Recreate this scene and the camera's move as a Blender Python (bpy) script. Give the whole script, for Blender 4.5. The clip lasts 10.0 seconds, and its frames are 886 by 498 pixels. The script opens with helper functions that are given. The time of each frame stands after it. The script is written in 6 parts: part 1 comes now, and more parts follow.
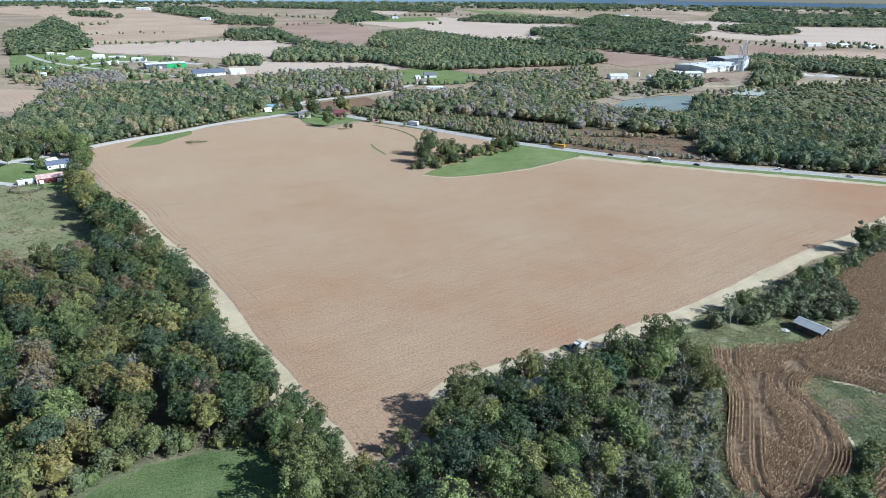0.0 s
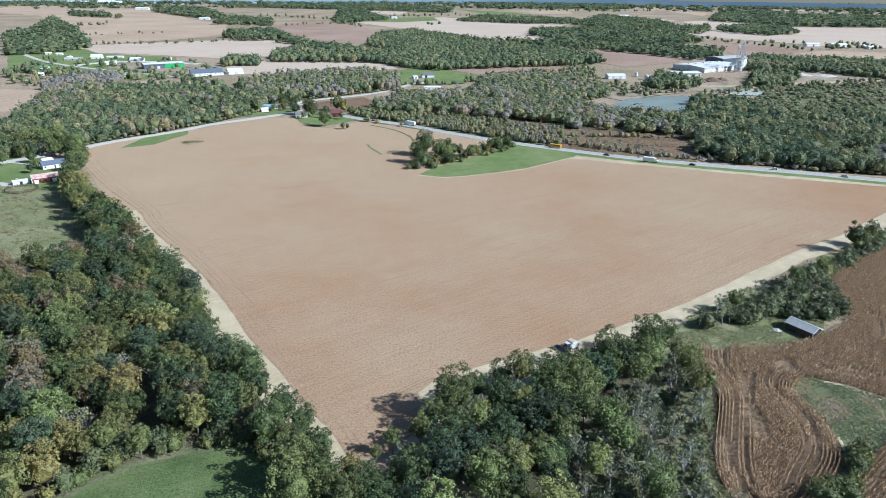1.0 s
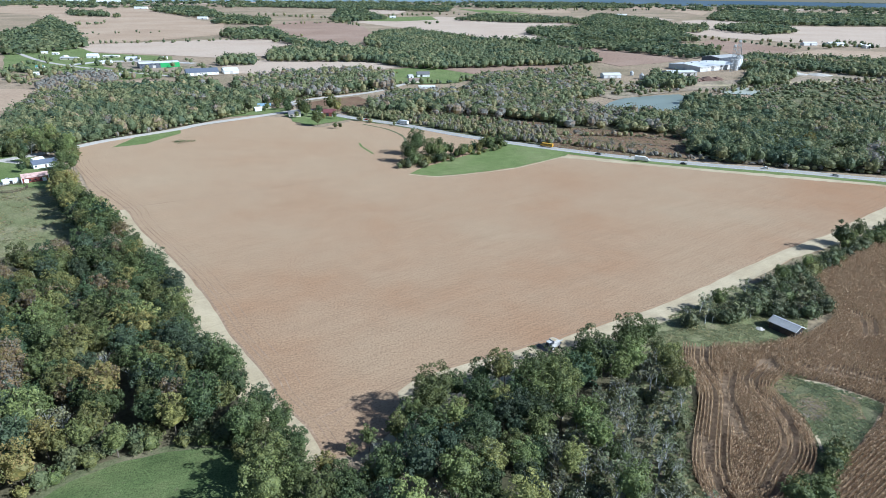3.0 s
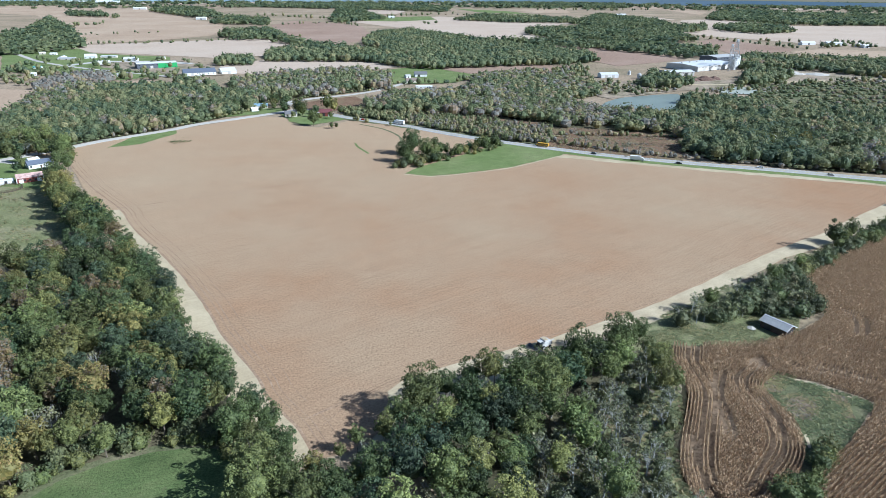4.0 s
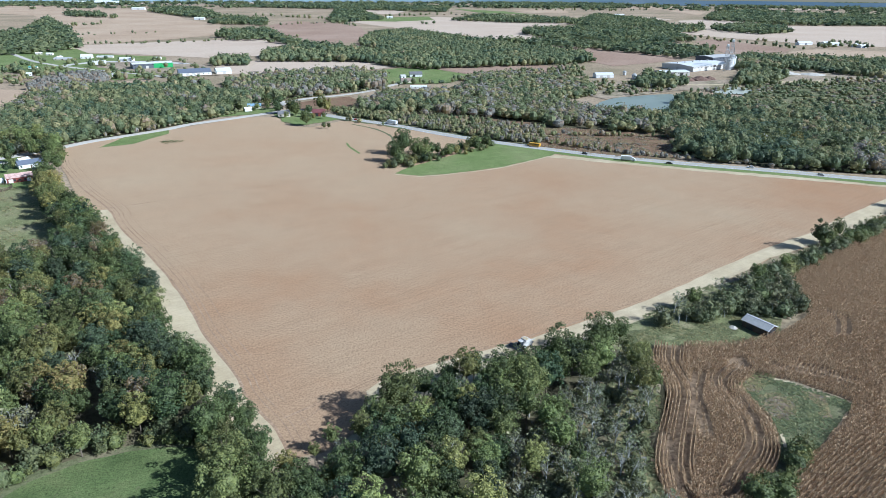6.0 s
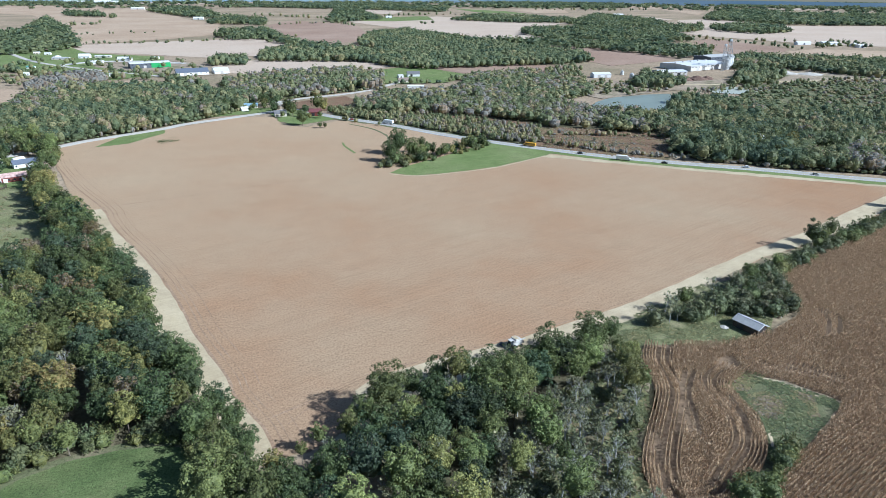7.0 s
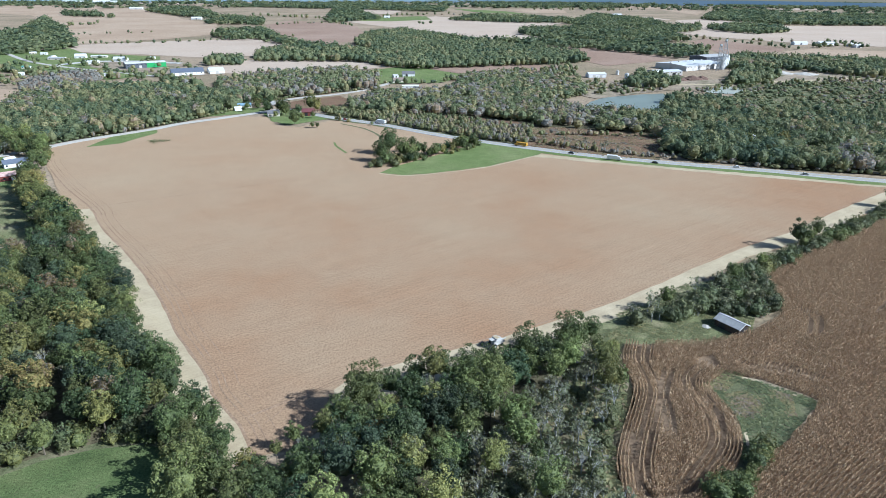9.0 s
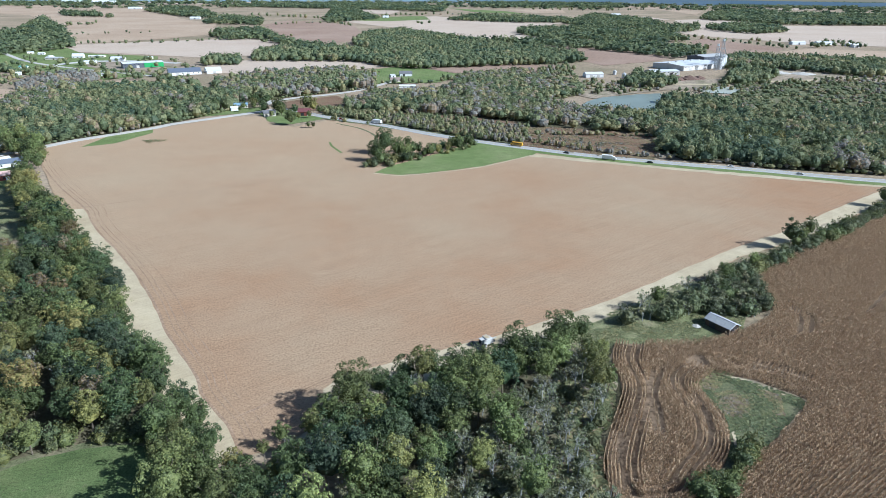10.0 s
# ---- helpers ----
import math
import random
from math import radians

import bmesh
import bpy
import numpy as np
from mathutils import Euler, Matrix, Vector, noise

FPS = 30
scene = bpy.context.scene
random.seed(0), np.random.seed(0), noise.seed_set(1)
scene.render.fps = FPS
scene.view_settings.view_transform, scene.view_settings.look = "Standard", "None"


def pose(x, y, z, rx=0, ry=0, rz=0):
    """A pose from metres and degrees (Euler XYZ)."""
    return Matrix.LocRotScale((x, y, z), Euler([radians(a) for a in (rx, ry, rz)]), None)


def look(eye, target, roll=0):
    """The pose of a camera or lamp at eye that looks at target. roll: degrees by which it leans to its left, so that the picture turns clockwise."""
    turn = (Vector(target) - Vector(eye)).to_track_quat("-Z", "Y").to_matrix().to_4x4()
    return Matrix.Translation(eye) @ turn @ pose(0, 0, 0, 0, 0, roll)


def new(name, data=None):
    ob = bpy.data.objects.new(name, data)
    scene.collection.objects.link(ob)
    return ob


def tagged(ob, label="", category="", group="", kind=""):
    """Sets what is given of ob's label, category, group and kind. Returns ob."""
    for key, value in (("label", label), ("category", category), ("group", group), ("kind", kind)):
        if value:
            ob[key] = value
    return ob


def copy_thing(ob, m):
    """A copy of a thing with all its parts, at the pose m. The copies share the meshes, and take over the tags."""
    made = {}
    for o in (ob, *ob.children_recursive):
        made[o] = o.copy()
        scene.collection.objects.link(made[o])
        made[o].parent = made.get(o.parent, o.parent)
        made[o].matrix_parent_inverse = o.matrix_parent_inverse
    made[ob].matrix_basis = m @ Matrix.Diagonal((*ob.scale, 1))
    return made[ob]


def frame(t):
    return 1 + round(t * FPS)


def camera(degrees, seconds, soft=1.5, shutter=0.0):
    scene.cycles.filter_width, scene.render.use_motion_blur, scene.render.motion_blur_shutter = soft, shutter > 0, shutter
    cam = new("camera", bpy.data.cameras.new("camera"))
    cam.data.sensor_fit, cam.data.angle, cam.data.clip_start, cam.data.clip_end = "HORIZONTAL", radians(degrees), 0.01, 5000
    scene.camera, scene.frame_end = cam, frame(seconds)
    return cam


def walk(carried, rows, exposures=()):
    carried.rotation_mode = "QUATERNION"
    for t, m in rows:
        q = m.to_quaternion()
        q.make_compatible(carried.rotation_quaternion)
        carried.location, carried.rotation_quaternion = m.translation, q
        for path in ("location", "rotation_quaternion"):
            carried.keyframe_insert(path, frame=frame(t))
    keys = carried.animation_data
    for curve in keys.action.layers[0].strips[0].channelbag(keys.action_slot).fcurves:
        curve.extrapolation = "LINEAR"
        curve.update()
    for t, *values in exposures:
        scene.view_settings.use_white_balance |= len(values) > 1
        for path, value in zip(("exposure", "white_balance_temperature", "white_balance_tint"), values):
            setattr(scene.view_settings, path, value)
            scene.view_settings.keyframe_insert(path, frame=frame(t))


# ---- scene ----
cam = camera(68.5, 10.0, 0.5)
PATH = [
    (0, (0.785, 0.246, 118.483), (0.79, 2.099, 117.732), 0.5),
    (0.5, (2.323, 0.271, 118.475), (2.327, 2.125, 117.723), 0.5),
    (1, (3.867, 0.295, 118.461), (3.872, 2.148, 117.71), 0.5),
    (1.5, (5.43, 0.308, 118.443), (5.434, 2.161, 117.691), 0.5),
    (2, (7.02, 0.299, 118.419), (7.025, 2.152, 117.666), 0.5),
    (2.5, (8.628, 0.273, 118.391), (8.633, 2.126, 117.638), 0.5),
    (4, (13.478, 0.158, 118.235), (13.483, 2.011, 117.482), 0.4),
    (4.5, (15.112, 0.121, 118.211), (15.117, 1.974, 117.458), 0.5),
    (5, (16.773, 0.078, 118.192), (16.778, 1.931, 117.44), 0.4),
    (5.5, (18.462, 0.022, 118.173), (18.467, 1.875, 117.421), 0.4),
    (7, (23.594, -0.157, 118.077), (23.599, 1.696, 117.324), 0.4),
    (7.5, (25.297, -0.224, 118.063), (25.302, 1.629, 117.31), 0.4),
    (8, (26.987, -0.297, 118.053), (26.992, 1.556, 117.3), 0.4),
    (8.5, (28.668, -0.37, 118.046), (28.673, 1.482, 117.293), 0.4),
    (9, (30.342, -0.44, 118.041), (30.347, 1.413, 117.288), 0.4),
    (9.5, (32.015, -0.506, 118.038), (32.02, 1.347, 117.285), 0.4),
    (10, (33.688, -0.571, 118.036), (33.694, 1.281, 117.283), 0.4),
]
walk(cam, [(t, look(eye, target, roll)) for t, eye, target, roll in PATH], [(0, 0.63, 5220, 6), (10, 0.63, 5220, 6)])

# ---- light ----
SUN_AZ, SUN_EL = -17.0, 35.0     # degrees from +x, and above the horizon
world = bpy.data.worlds.new("world")
scene.world = world
world.use_nodes = True
wn = world.node_tree
sky = wn.nodes.new("ShaderNodeTexSky")
sky.sky_type, sky.sun_disc = "NISHITA", False
sky.sun_elevation, sky.sun_rotation = radians(SUN_EL), radians(90 - SUN_AZ)
sky.altitude, sky.air_density, sky.dust_density, sky.ozone_density = 300, 1.0, 1.0, 1.5
wn.nodes["Background"].inputs["Strength"].default_value = 0.06
wn.links.new(sky.outputs["Color"], wn.nodes["Background"].inputs["Color"])
sun = new("sun", bpy.data.lights.new("sun", "SUN"))
sun.data.energy, sun.data.angle, sun.data.color = 4.9, radians(0.55), (1.0, 0.955, 0.89)
sx, sy, sz = (math.cos(radians(SUN_EL)) * math.cos(radians(SUN_AZ)),
              math.cos(radians(SUN_EL)) * math.sin(radians(SUN_AZ)), math.sin(radians(SUN_EL)))
sun.matrix_world = look((sx * 900, sy * 900, sz * 900), (0, 0, 0))


# ---- materials ----
def material(name, rough=0.8, spec=0.3, metal=0.0):
    m = bpy.data.materials.new(name)
    m.use_nodes = True
    b = m.node_tree.nodes["Principled BSDF"]
    b.inputs["Roughness"].default_value = rough
    b.inputs["Specular IOR Level"].default_value = spec
    b.inputs["Metallic"].default_value = metal
    return m, m.node_tree, b


def node(nt, kind, **values):
    n = nt.nodes.new(kind)
    for key, v in values.items():
        n.inputs[key.replace("_", " ")].default_value = v
    return n


def noise_node(nt, vec, scale, detail=4.0, rough=0.6):
    n = node(nt, "ShaderNodeTexNoise", Scale=scale, Detail=detail, Roughness=rough)
    nt.links.new(vec, n.inputs["Vector"])
    return n.outputs["Fac"]


def ramp(nt, fac, stops):
    r = nt.nodes.new("ShaderNodeValToRGB")
    while len(r.color_ramp.elements) < len(stops):
        r.color_ramp.elements.new(0.5)
    for e, (p, c) in zip(r.color_ramp.elements, stops):
        e.position, e.color = p, (*c, 1)
    nt.links.new(fac, r.inputs["Fac"])
    return r.outputs["Color"]


def blend(nt, a, b, fac, how="MIX"):
    n = nt.nodes.new("ShaderNodeMix")
    n.data_type, n.blend_type = "RGBA", how
    for socket, value in ((n.inputs["Factor"], fac), (n.inputs["A"], a), (n.inputs["B"], b)):
        if isinstance(value, (int, float)):
            socket.default_value = value
        elif isinstance(value, tuple):
            socket.default_value = (*value, 1)
        else:
            nt.links.new(value, socket)
    return n.outputs["Result"]


def arith(nt, op, a, b):
    n = nt.nodes.new("ShaderNodeMath")
    n.operation = op
    for socket, value in zip(n.inputs, (a, b)):
        if isinstance(value, (int, float)):
            socket.default_value = value
        else:
            nt.links.new(value, socket)
    return n.outputs["Value"]


def bump(nt, b, height, strength, dist):
    n = node(nt, "ShaderNodeBump", Strength=strength, Distance=dist)
    nt.links.new(height, n.inputs["Height"])
    nt.links.new(n.outputs["Normal"], b.inputs["Normal"])


def land(name, low, mid, high, row=None, streak=0.35, patch=0.012, grain=0.9, relief=0.25, speck=None, contrast=0.85, straw=None, mottle=0.6):
    """Soil, stubble or turf: large patches, streaks along the working direction, fine grain."""
    m, nt, b = material(name, 0.95, 0.1)
    co = nt.nodes.new("ShaderNodeTexCoord").outputs["Object"]
    big = noise_node(nt, co, patch, 6, 0.62)
    col = ramp(nt, big, ((0.32, low), (0.5, mid), (0.68, high)))
    if row is not None:
        mp = nt.nodes.new("ShaderNodeMapping")
        mp.vector_type = "TEXTURE"
        mp.inputs["Rotation"].default_value = (0, 0, radians(row))
        mp.inputs["Scale"].default_value = (60, 1.6, 1)
        nt.links.new(co, mp.inputs["Vector"])
        s = noise_node(nt, mp.outputs["Vector"], 1.0, 5, 0.7)
        col = blend(nt, col, ramp(nt, s, ((0.35, (0.62, 0.60, 0.57)), (0.5, (1, 1, 1)), (0.66, (1.25, 1.25, 1.25)))), streak, "MULTIPLY")
    if straw:
        # more straw towards the field's far end, with haze and sun sheen painted in
        sep = nt.nodes.new("ShaderNodeSeparateXYZ")
        nt.links.new(co, sep.inputs[0])
        reach = arith(nt, "ADD", arith(nt, "MULTIPLY", sep.outputs["Y"], 0.0022), arith(nt, "MULTIPLY", sep.outputs["X"], -0.0012))
        reach = arith(nt, "ADD", reach, arith(nt, "MULTIPLY", noise_node(nt, co, 0.012, 5, 0.6), 0.5))
        reach = arith(nt, "MULTIPLY", reach, 0.5)
        col = blend(nt, col, straw, ramp(nt, reach, ((0.36, (0, 0, 0)), (0.68, (0.42, 0.42, 0.42)), (0.9, (0.6, 0.6, 0.6)))))
    fine = noise_node(nt, co, grain, 5, 0.75)
    col = blend(nt, col, ramp(nt, fine, ((0.33, (0.5, 0.48, 0.46)), (0.5, (1, 1, 1)), (0.7, (1.4, 1.38, 1.32)))), contrast, "MULTIPLY")
    mid_n = noise_node(nt, co, 0.11, 5, 0.65)
    col = blend(nt, col, ramp(nt, mid_n, ((0.35, (0.84, 0.80, 0.78)), (0.65, (1.12, 1.1, 1.06)))), mottle, "MULTIPLY")
    if speck:
        colour, at = speck
        sp = noise_node(nt, co, 0.35, 6, 0.7)
        cut = ramp(nt, sp, ((at, (0, 0, 0)), (at + 0.08, (1, 1, 1))))
        col = blend(nt, col, colour, cut)
    nt.links.new(col, b.inputs["Base Color"])
    bump(nt, b, fine, relief, 0.25)
    return m


ROW = 36.0     # the working direction of the big field
M = {
    "stubble": land("bean_stubble", (0.318, 0.192, 0.110), (0.342, 0.236, 0.148), (0.362, 0.270, 0.175), ROW, 0.2, 0.009, 1.3, 0.4, None, 0.75, straw=(0.42, 0.315, 0.205), mottle=0.22),
    "lane": land("dry_bare_soil", (0.40, 0.33, 0.215), (0.455, 0.385, 0.26), (0.50, 0.43, 0.30), ROW, 0.2, 0.03, 1.5, 0.15, None, 0.3),
    "corn_soil": land("leaf_strewn_corn_soil", (0.17, 0.122, 0.08), (0.21, 0.152, 0.10), (0.25, 0.185, 0.125), None, 0, 0.05, 0.8, 0.3),
    "track": land("trodden_soil", (0.27, 0.185, 0.12), (0.31, 0.22, 0.15), (0.35, 0.26, 0.18), ROW, 0.2, 0.05, 0.8, 0.2),
    # far fields: base colours lightened a little in place of distance haze
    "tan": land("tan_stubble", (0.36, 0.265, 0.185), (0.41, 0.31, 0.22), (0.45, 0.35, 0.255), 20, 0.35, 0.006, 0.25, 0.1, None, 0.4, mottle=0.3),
    "pale": land("pale_stubble", (0.44, 0.345, 0.265), (0.48, 0.385, 0.30), (0.51, 0.42, 0.33), 8, 0.2, 0.005, 0.2, 0.1, None, 0.25, mottle=0.2),
    "brown": land("brown_tilled_soil", (0.27, 0.185, 0.135), (0.31, 0.22, 0.165), (0.36, 0.265, 0.205), 70, 0.25, 0.006, 0.25, 0.1, None, 0.4, mottle=0.3),
    "grass": land("mown_grass", (0.130, 0.178, 0.062), (0.160, 0.205, 0.078), (0.195, 0.225, 0.10), 25, 0.3, 0.03, 1.2, 0.6, ((0.08, 0.115, 0.045), 0.66)),
    "lawn": land("rough_lawn", (0.085, 0.122, 0.046), (0.115, 0.152, 0.06), (0.155, 0.175, 0.078), 20, 0.3, 0.07, 1.6, 0.9, ((0.15, 0.14, 0.08), 0.62), 1.0),
    "dirt": land("quarry_dirt", (0.22, 0.18, 0.13), (0.34, 0.28, 0.21), (0.10, 0.11, 0.05), None, 0, 0.02, 0.2, 0.3),
    "rough": land("rough_grass", (0.10, 0.118, 0.056), (0.14, 0.148, 0.08), (0.20, 0.178, 0.115), None, 0, 0.06, 1.0, 0.8, ((0.28, 0.23, 0.15), 0.62)),
    "meadow": land("weedy_meadow", (0.155, 0.175, 0.08), (0.205, 0.21, 0.108), (0.265, 0.24, 0.15), None, 0, 0.05, 1.0, 0.7, ((0.30, 0.25, 0.17), 0.62)),
    "ground": land("farmland", (0.22, 0.19, 0.12), (0.31, 0.245, 0.17), (0.38, 0.305, 0.225), None, 0, 0.006, 0.3, 0.3),
    "floor": land("woodland_floor", (0.07, 0.07, 0.04), (0.11, 0.10, 0.06), (0.16, 0.14, 0.09), None, 0, 0.05, 0.7, 0.5),
    "marsh": land("dry_reed_marsh", (0.15, 0.098, 0.064), (0.2, 0.13, 0.085), (0.17, 0.15, 0.085), None, 0, 0.03, 0.7, 1.0),
}


def plain(name, colour, rough=0.6, spec=0.3, metal=0.0, vary=0.25, scale=0.6):
    """Painted or bare building stuff with weathering at two scales."""
    m, nt, b = material(name, rough, spec, metal)
    co = nt.nodes.new("ShaderNodeTexCoord").outputs["Object"]
    a = noise_node(nt, co, scale, 5, 0.7)
    c = noise_node(nt, co, scale * 9, 3, 0.6)
    both = arith(nt, "ADD", arith(nt, "MULTIPLY", a, 0.65), arith(nt, "MULTIPLY", c, 0.35))
    lo, hi = tuple(v * (1 - vary) for v in colour), tuple(min(0.9, v * (1 + vary)) for v in colour)
    nt.links.new(ramp(nt, both, ((0.35, lo), (0.65, hi))), b.inputs["Base Color"])
    bump(nt, b, c, 0.1, 0.02)
    return m


ASPHALT = plain("worn_asphalt", (0.36, 0.35, 0.33), 0.9, 0.2, 0, 0.12, 0.2)
GRAVEL = plain("pale_gravel", (0.46, 0.43, 0.38), 0.95, 0.1, 0, 0.15, 0.4)
WHITE = plain("white_painted_steel", (0.74, 0.74, 0.72), 0.5, 0.4, 0, 0.06)
CREAM = plain("cream_siding", (0.62, 0.57, 0.47), 0.7, 0.3, 0, 0.08)
ROOF_TIN = plain("weathered_tin_roof", (0.40, 0.40, 0.39), 0.75, 0.2, 0.0, 0.15)
ROOF_GREY = plain("grey_shingles", (0.15, 0.15, 0.155), 0.9, 0.2, 0, 0.2)
ROOF_BLUE = plain("blue_steel_roof", (0.10, 0.14, 0.22), 0.5, 0.4, 0, 0.1)
ROOF_SLATE = plain("slate_blue_steel_roof", (0.13, 0.15, 0.19), 0.5, 0.4, 0, 0.1)
BARN_RED = plain("faded_red_barn_boards", (0.20, 0.06, 0.05), 0.8, 0.2, 0, 0.3)
SIGN_GREEN = plain("bright_green_steel", (0.05, 0.33, 0.10), 0.5, 0.4, 0, 0.08)
DARK_STEEL = plain("dark_grey_steel", (0.10, 0.11, 0.13), 0.5, 0.4, 0, 0.12)
OLD_WOOD = plain("old_dark_boards", (0.10, 0.075, 0.055), 0.85, 0.2, 0, 0.35)
GLASS = plain("dark_window_glass", (0.03, 0.04, 0.05), 0.08, 0.6, 0, 0.1)
RUBBER = plain("black_rubber", (0.02, 0.02, 0.02), 0.8, 0.3)
YELLOW = plain("bus_yellow_paint", (0.62, 0.33, 0.03), 0.4, 0.5, 0, 0.06)
RED = plain("red_paint", (0.42, 0.05, 0.04), 0.35, 0.5, 0, 0.06)
BLACK = plain("black_paint", (0.03, 0.03, 0.035), 0.3, 0.5, 0, 0.1)
CONCRETE = plain("pale_concrete", (0.50, 0.48, 0.44), 0.9, 0.2, 0, 0.12)
BARK = plain("grey_brown_bark", (0.17, 0.14, 0.11), 0.95, 0.1, 0, 0.35, 2.0)
DEADWOOD = plain("bare_grey_twigs", (0.40, 0.40, 0.375), 0.95, 0.1, 0, 0.25, 2.0)

TONES = ((0.0, (0.056, 0.094, 0.046)), (0.2, (0.084, 0.118, 0.044)), (0.45, (0.120, 0.150, 0.049)),
         (0.65, (0.155, 0.170, 0.056)), (0.80, (0.200, 0.196, 0.062)), (0.90, (0.265, 0.222, 0.070)),
         (0.94, (0.240, 0.155, 0.080)), (1.0, (0.190, 0.188, 0.162)))


def leaves(name, lo=None, hi=None, grain=4.2, dull=0.97, light=0.97, speck=0.55, thin=0.27):
    """Autumn foliage: the tree's own tone, leaf clumps lighter and darker."""
    m, nt, b = material(name, 0.6, 0.35)
    if lo is not None:
        tone = arith(nt, "ADD", arith(nt, "MULTIPLY", nt.nodes.new("ShaderNodeObjectInfo").outputs["Random"], hi - lo), lo)
    else:
        at = nt.nodes.new("ShaderNodeAttribute")
        at.attribute_name = "tone"
        tone = at.outputs["Fac"]
    rnd = nt.nodes.new("ShaderNodeNewGeometry").outputs["Random Per Island"]
    shift = arith(nt, "ADD", tone, arith(nt, "MULTIPLY", arith(nt, "SUBTRACT", rnd, 0.5), 0.11))
    col = ramp(nt, shift, TONES)
    col = blend(nt, col, ramp(nt, rnd, ((0.0, (1 - 0.4 * speck,) * 3), (0.5, (1, 1, 1)), (1.0, (1 + 0.7 * speck, 1 + 0.66 * speck, 1 + 0.48 * speck)))), 1.0, "MULTIPLY")
    co = nt.nodes.new("ShaderNodeTexCoord").outputs["Object"]
    tex = noise_node(nt, co, grain, 4, 0.75)
    col = blend(nt, col, ramp(nt, tex, ((0.32, (1 - 0.6 * speck,) * 3), (0.5, (1, 1, 1)), (0.68, (1 + 0.65 * speck, 1 + 0.6 * speck, 1 + 0.45 * speck)))), 1.0, "MULTIPLY")
    bump(nt, b, tex, 0.9 * speck, 0.5 / grain)
    hs = node(nt, "ShaderNodeHueSaturation", Saturation=dull, Value=light)
    if lo is not None:
        own = arith(nt, "FRACT", arith(nt, "MULTIPLY", nt.nodes.new("ShaderNodeObjectInfo").outputs["Random"], 37.7), 0)
        nt.links.new(arith(nt, "ADD", arith(nt, "MULTIPLY", own, 0.6 * light), 0.6 * light), hs.inputs["Value"])
    nt.links.new(col, hs.inputs["Color"])
    col = hs.outputs["Color"]
    nt.links.new(col, b.inputs["Base Color"])
    tr = nt.nodes.new("ShaderNodeBsdfTranslucent")
    nt.links.new(col, tr.inputs["Color"])
    mix = nt.nodes.new("ShaderNodeMixShader")
    mix.inputs[0].default_value = thin
    nt.links.new(b.outputs[0], mix.inputs[1])
    nt.links.new(tr.outputs[0], mix.inputs[2])
    nt.links.new(mix.outputs[0], nt.nodes["Material Output"].inputs["Surface"])
    return m


LEAF_DARK = leaves("green_leaves", 0.0, 0.62)
LEAF_BLUE = leaves("blue_green_leaves", 0.0, 0.16, dull=0.8)
LEAF_GOLD = leaves("turning_leaves", 0.64, 0.97)
LEAF_BRIGHT = leaves("light_green_leaves", 0.36, 0.72, light=1.5)
LEAF_OLIVE = leaves("olive_leaves", 0.3, 0.85)
LEAF_DULL = leaves("thin_dull_leaves", 0.3, 0.75, dull=0.8, light=0.98)
LEAF_GREY = leaves("sparse_grey_leaves", 0.5, 0.85, dull=0.66, light=1.3)
# greyed and lightened: the woods' distance haze is put into this leaf colour
LEAF_FAR = leaves("hazy_woodland_leaves", grain=0.9, dull=0.76, light=1.4, speck=0.34, thin=0.45)


def water(name, colour):
    m, nt, b = material(name, 0.3, 0.18)
    co = nt.nodes.new("ShaderNodeTexCoord").outputs["Object"]
    n = noise_node(nt, co, 0.02, 3)
    nt.links.new(ramp(nt, n, ((0.35, colour), (0.65, tuple(c * 1.25 for c in colour)))), b.inputs["Base Color"])
    bump(nt, b, noise_node(nt, co, 0.8, 3), 0.06, 0.1)
    return m


# no lamp: horizon haze put in as blue colour and a faint emission
HAZE_GLOW, nt, b = material("far_blue_haze_glow", 1.0, 0.0)
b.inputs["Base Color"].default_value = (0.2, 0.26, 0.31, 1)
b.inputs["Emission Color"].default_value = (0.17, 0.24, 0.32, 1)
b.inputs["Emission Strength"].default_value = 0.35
WATER = water("grey_green_water", (0.19, 0.215, 0.18))
SILT_WATER = water("milky_silt_water", (0.36, 0.37, 0.31))


# ---- mesh helpers ----
def mesh_object(name, verts, faces, mat, parent=None, label="", smooth=False):
    me = bpy.data.meshes.new(name)
    me.from_pydata([tuple(v) for v in verts], [], [tuple(f) for f in faces])
    me.materials.append(mat)
    if smooth:
        me.polygons.foreach_set("use_smooth", [True] * len(me.polygons))
    me.update()
    ob = new(name, me)
    ob.parent = parent
    if label:
        ob["label"] = label
    return ob


def part(name, bm, mat, parent, label=""):
    me = bpy.data.meshes.new(name)
    bmesh.ops.recalc_face_normals(bm, faces=bm.faces)
    bm.to_mesh(me)
    bm.free()
    me.materials.append(mat)
    ob = new(name, me)
    ob.parent = parent
    if label:
        ob["label"] = label
    return ob


def box(bm, x0, y0, z0, x1, y1, z1, bevel=0.0):
    r = bmesh.ops.create_cube(bm, size=1, matrix=Matrix.Translation(((x0 + x1) / 2, (y0 + y1) / 2, (z0 + z1) / 2)) @ Matrix.Diagonal((x1 - x0, y1 - y0, z1 - z0, 1)))
    if bevel:
        es = list({e for v in r["verts"] for e in v.link_edges})
        bmesh.ops.bevel(bm, geom=es, offset=bevel, segments=2, affect="EDGES", profile=0.5)
    return bm


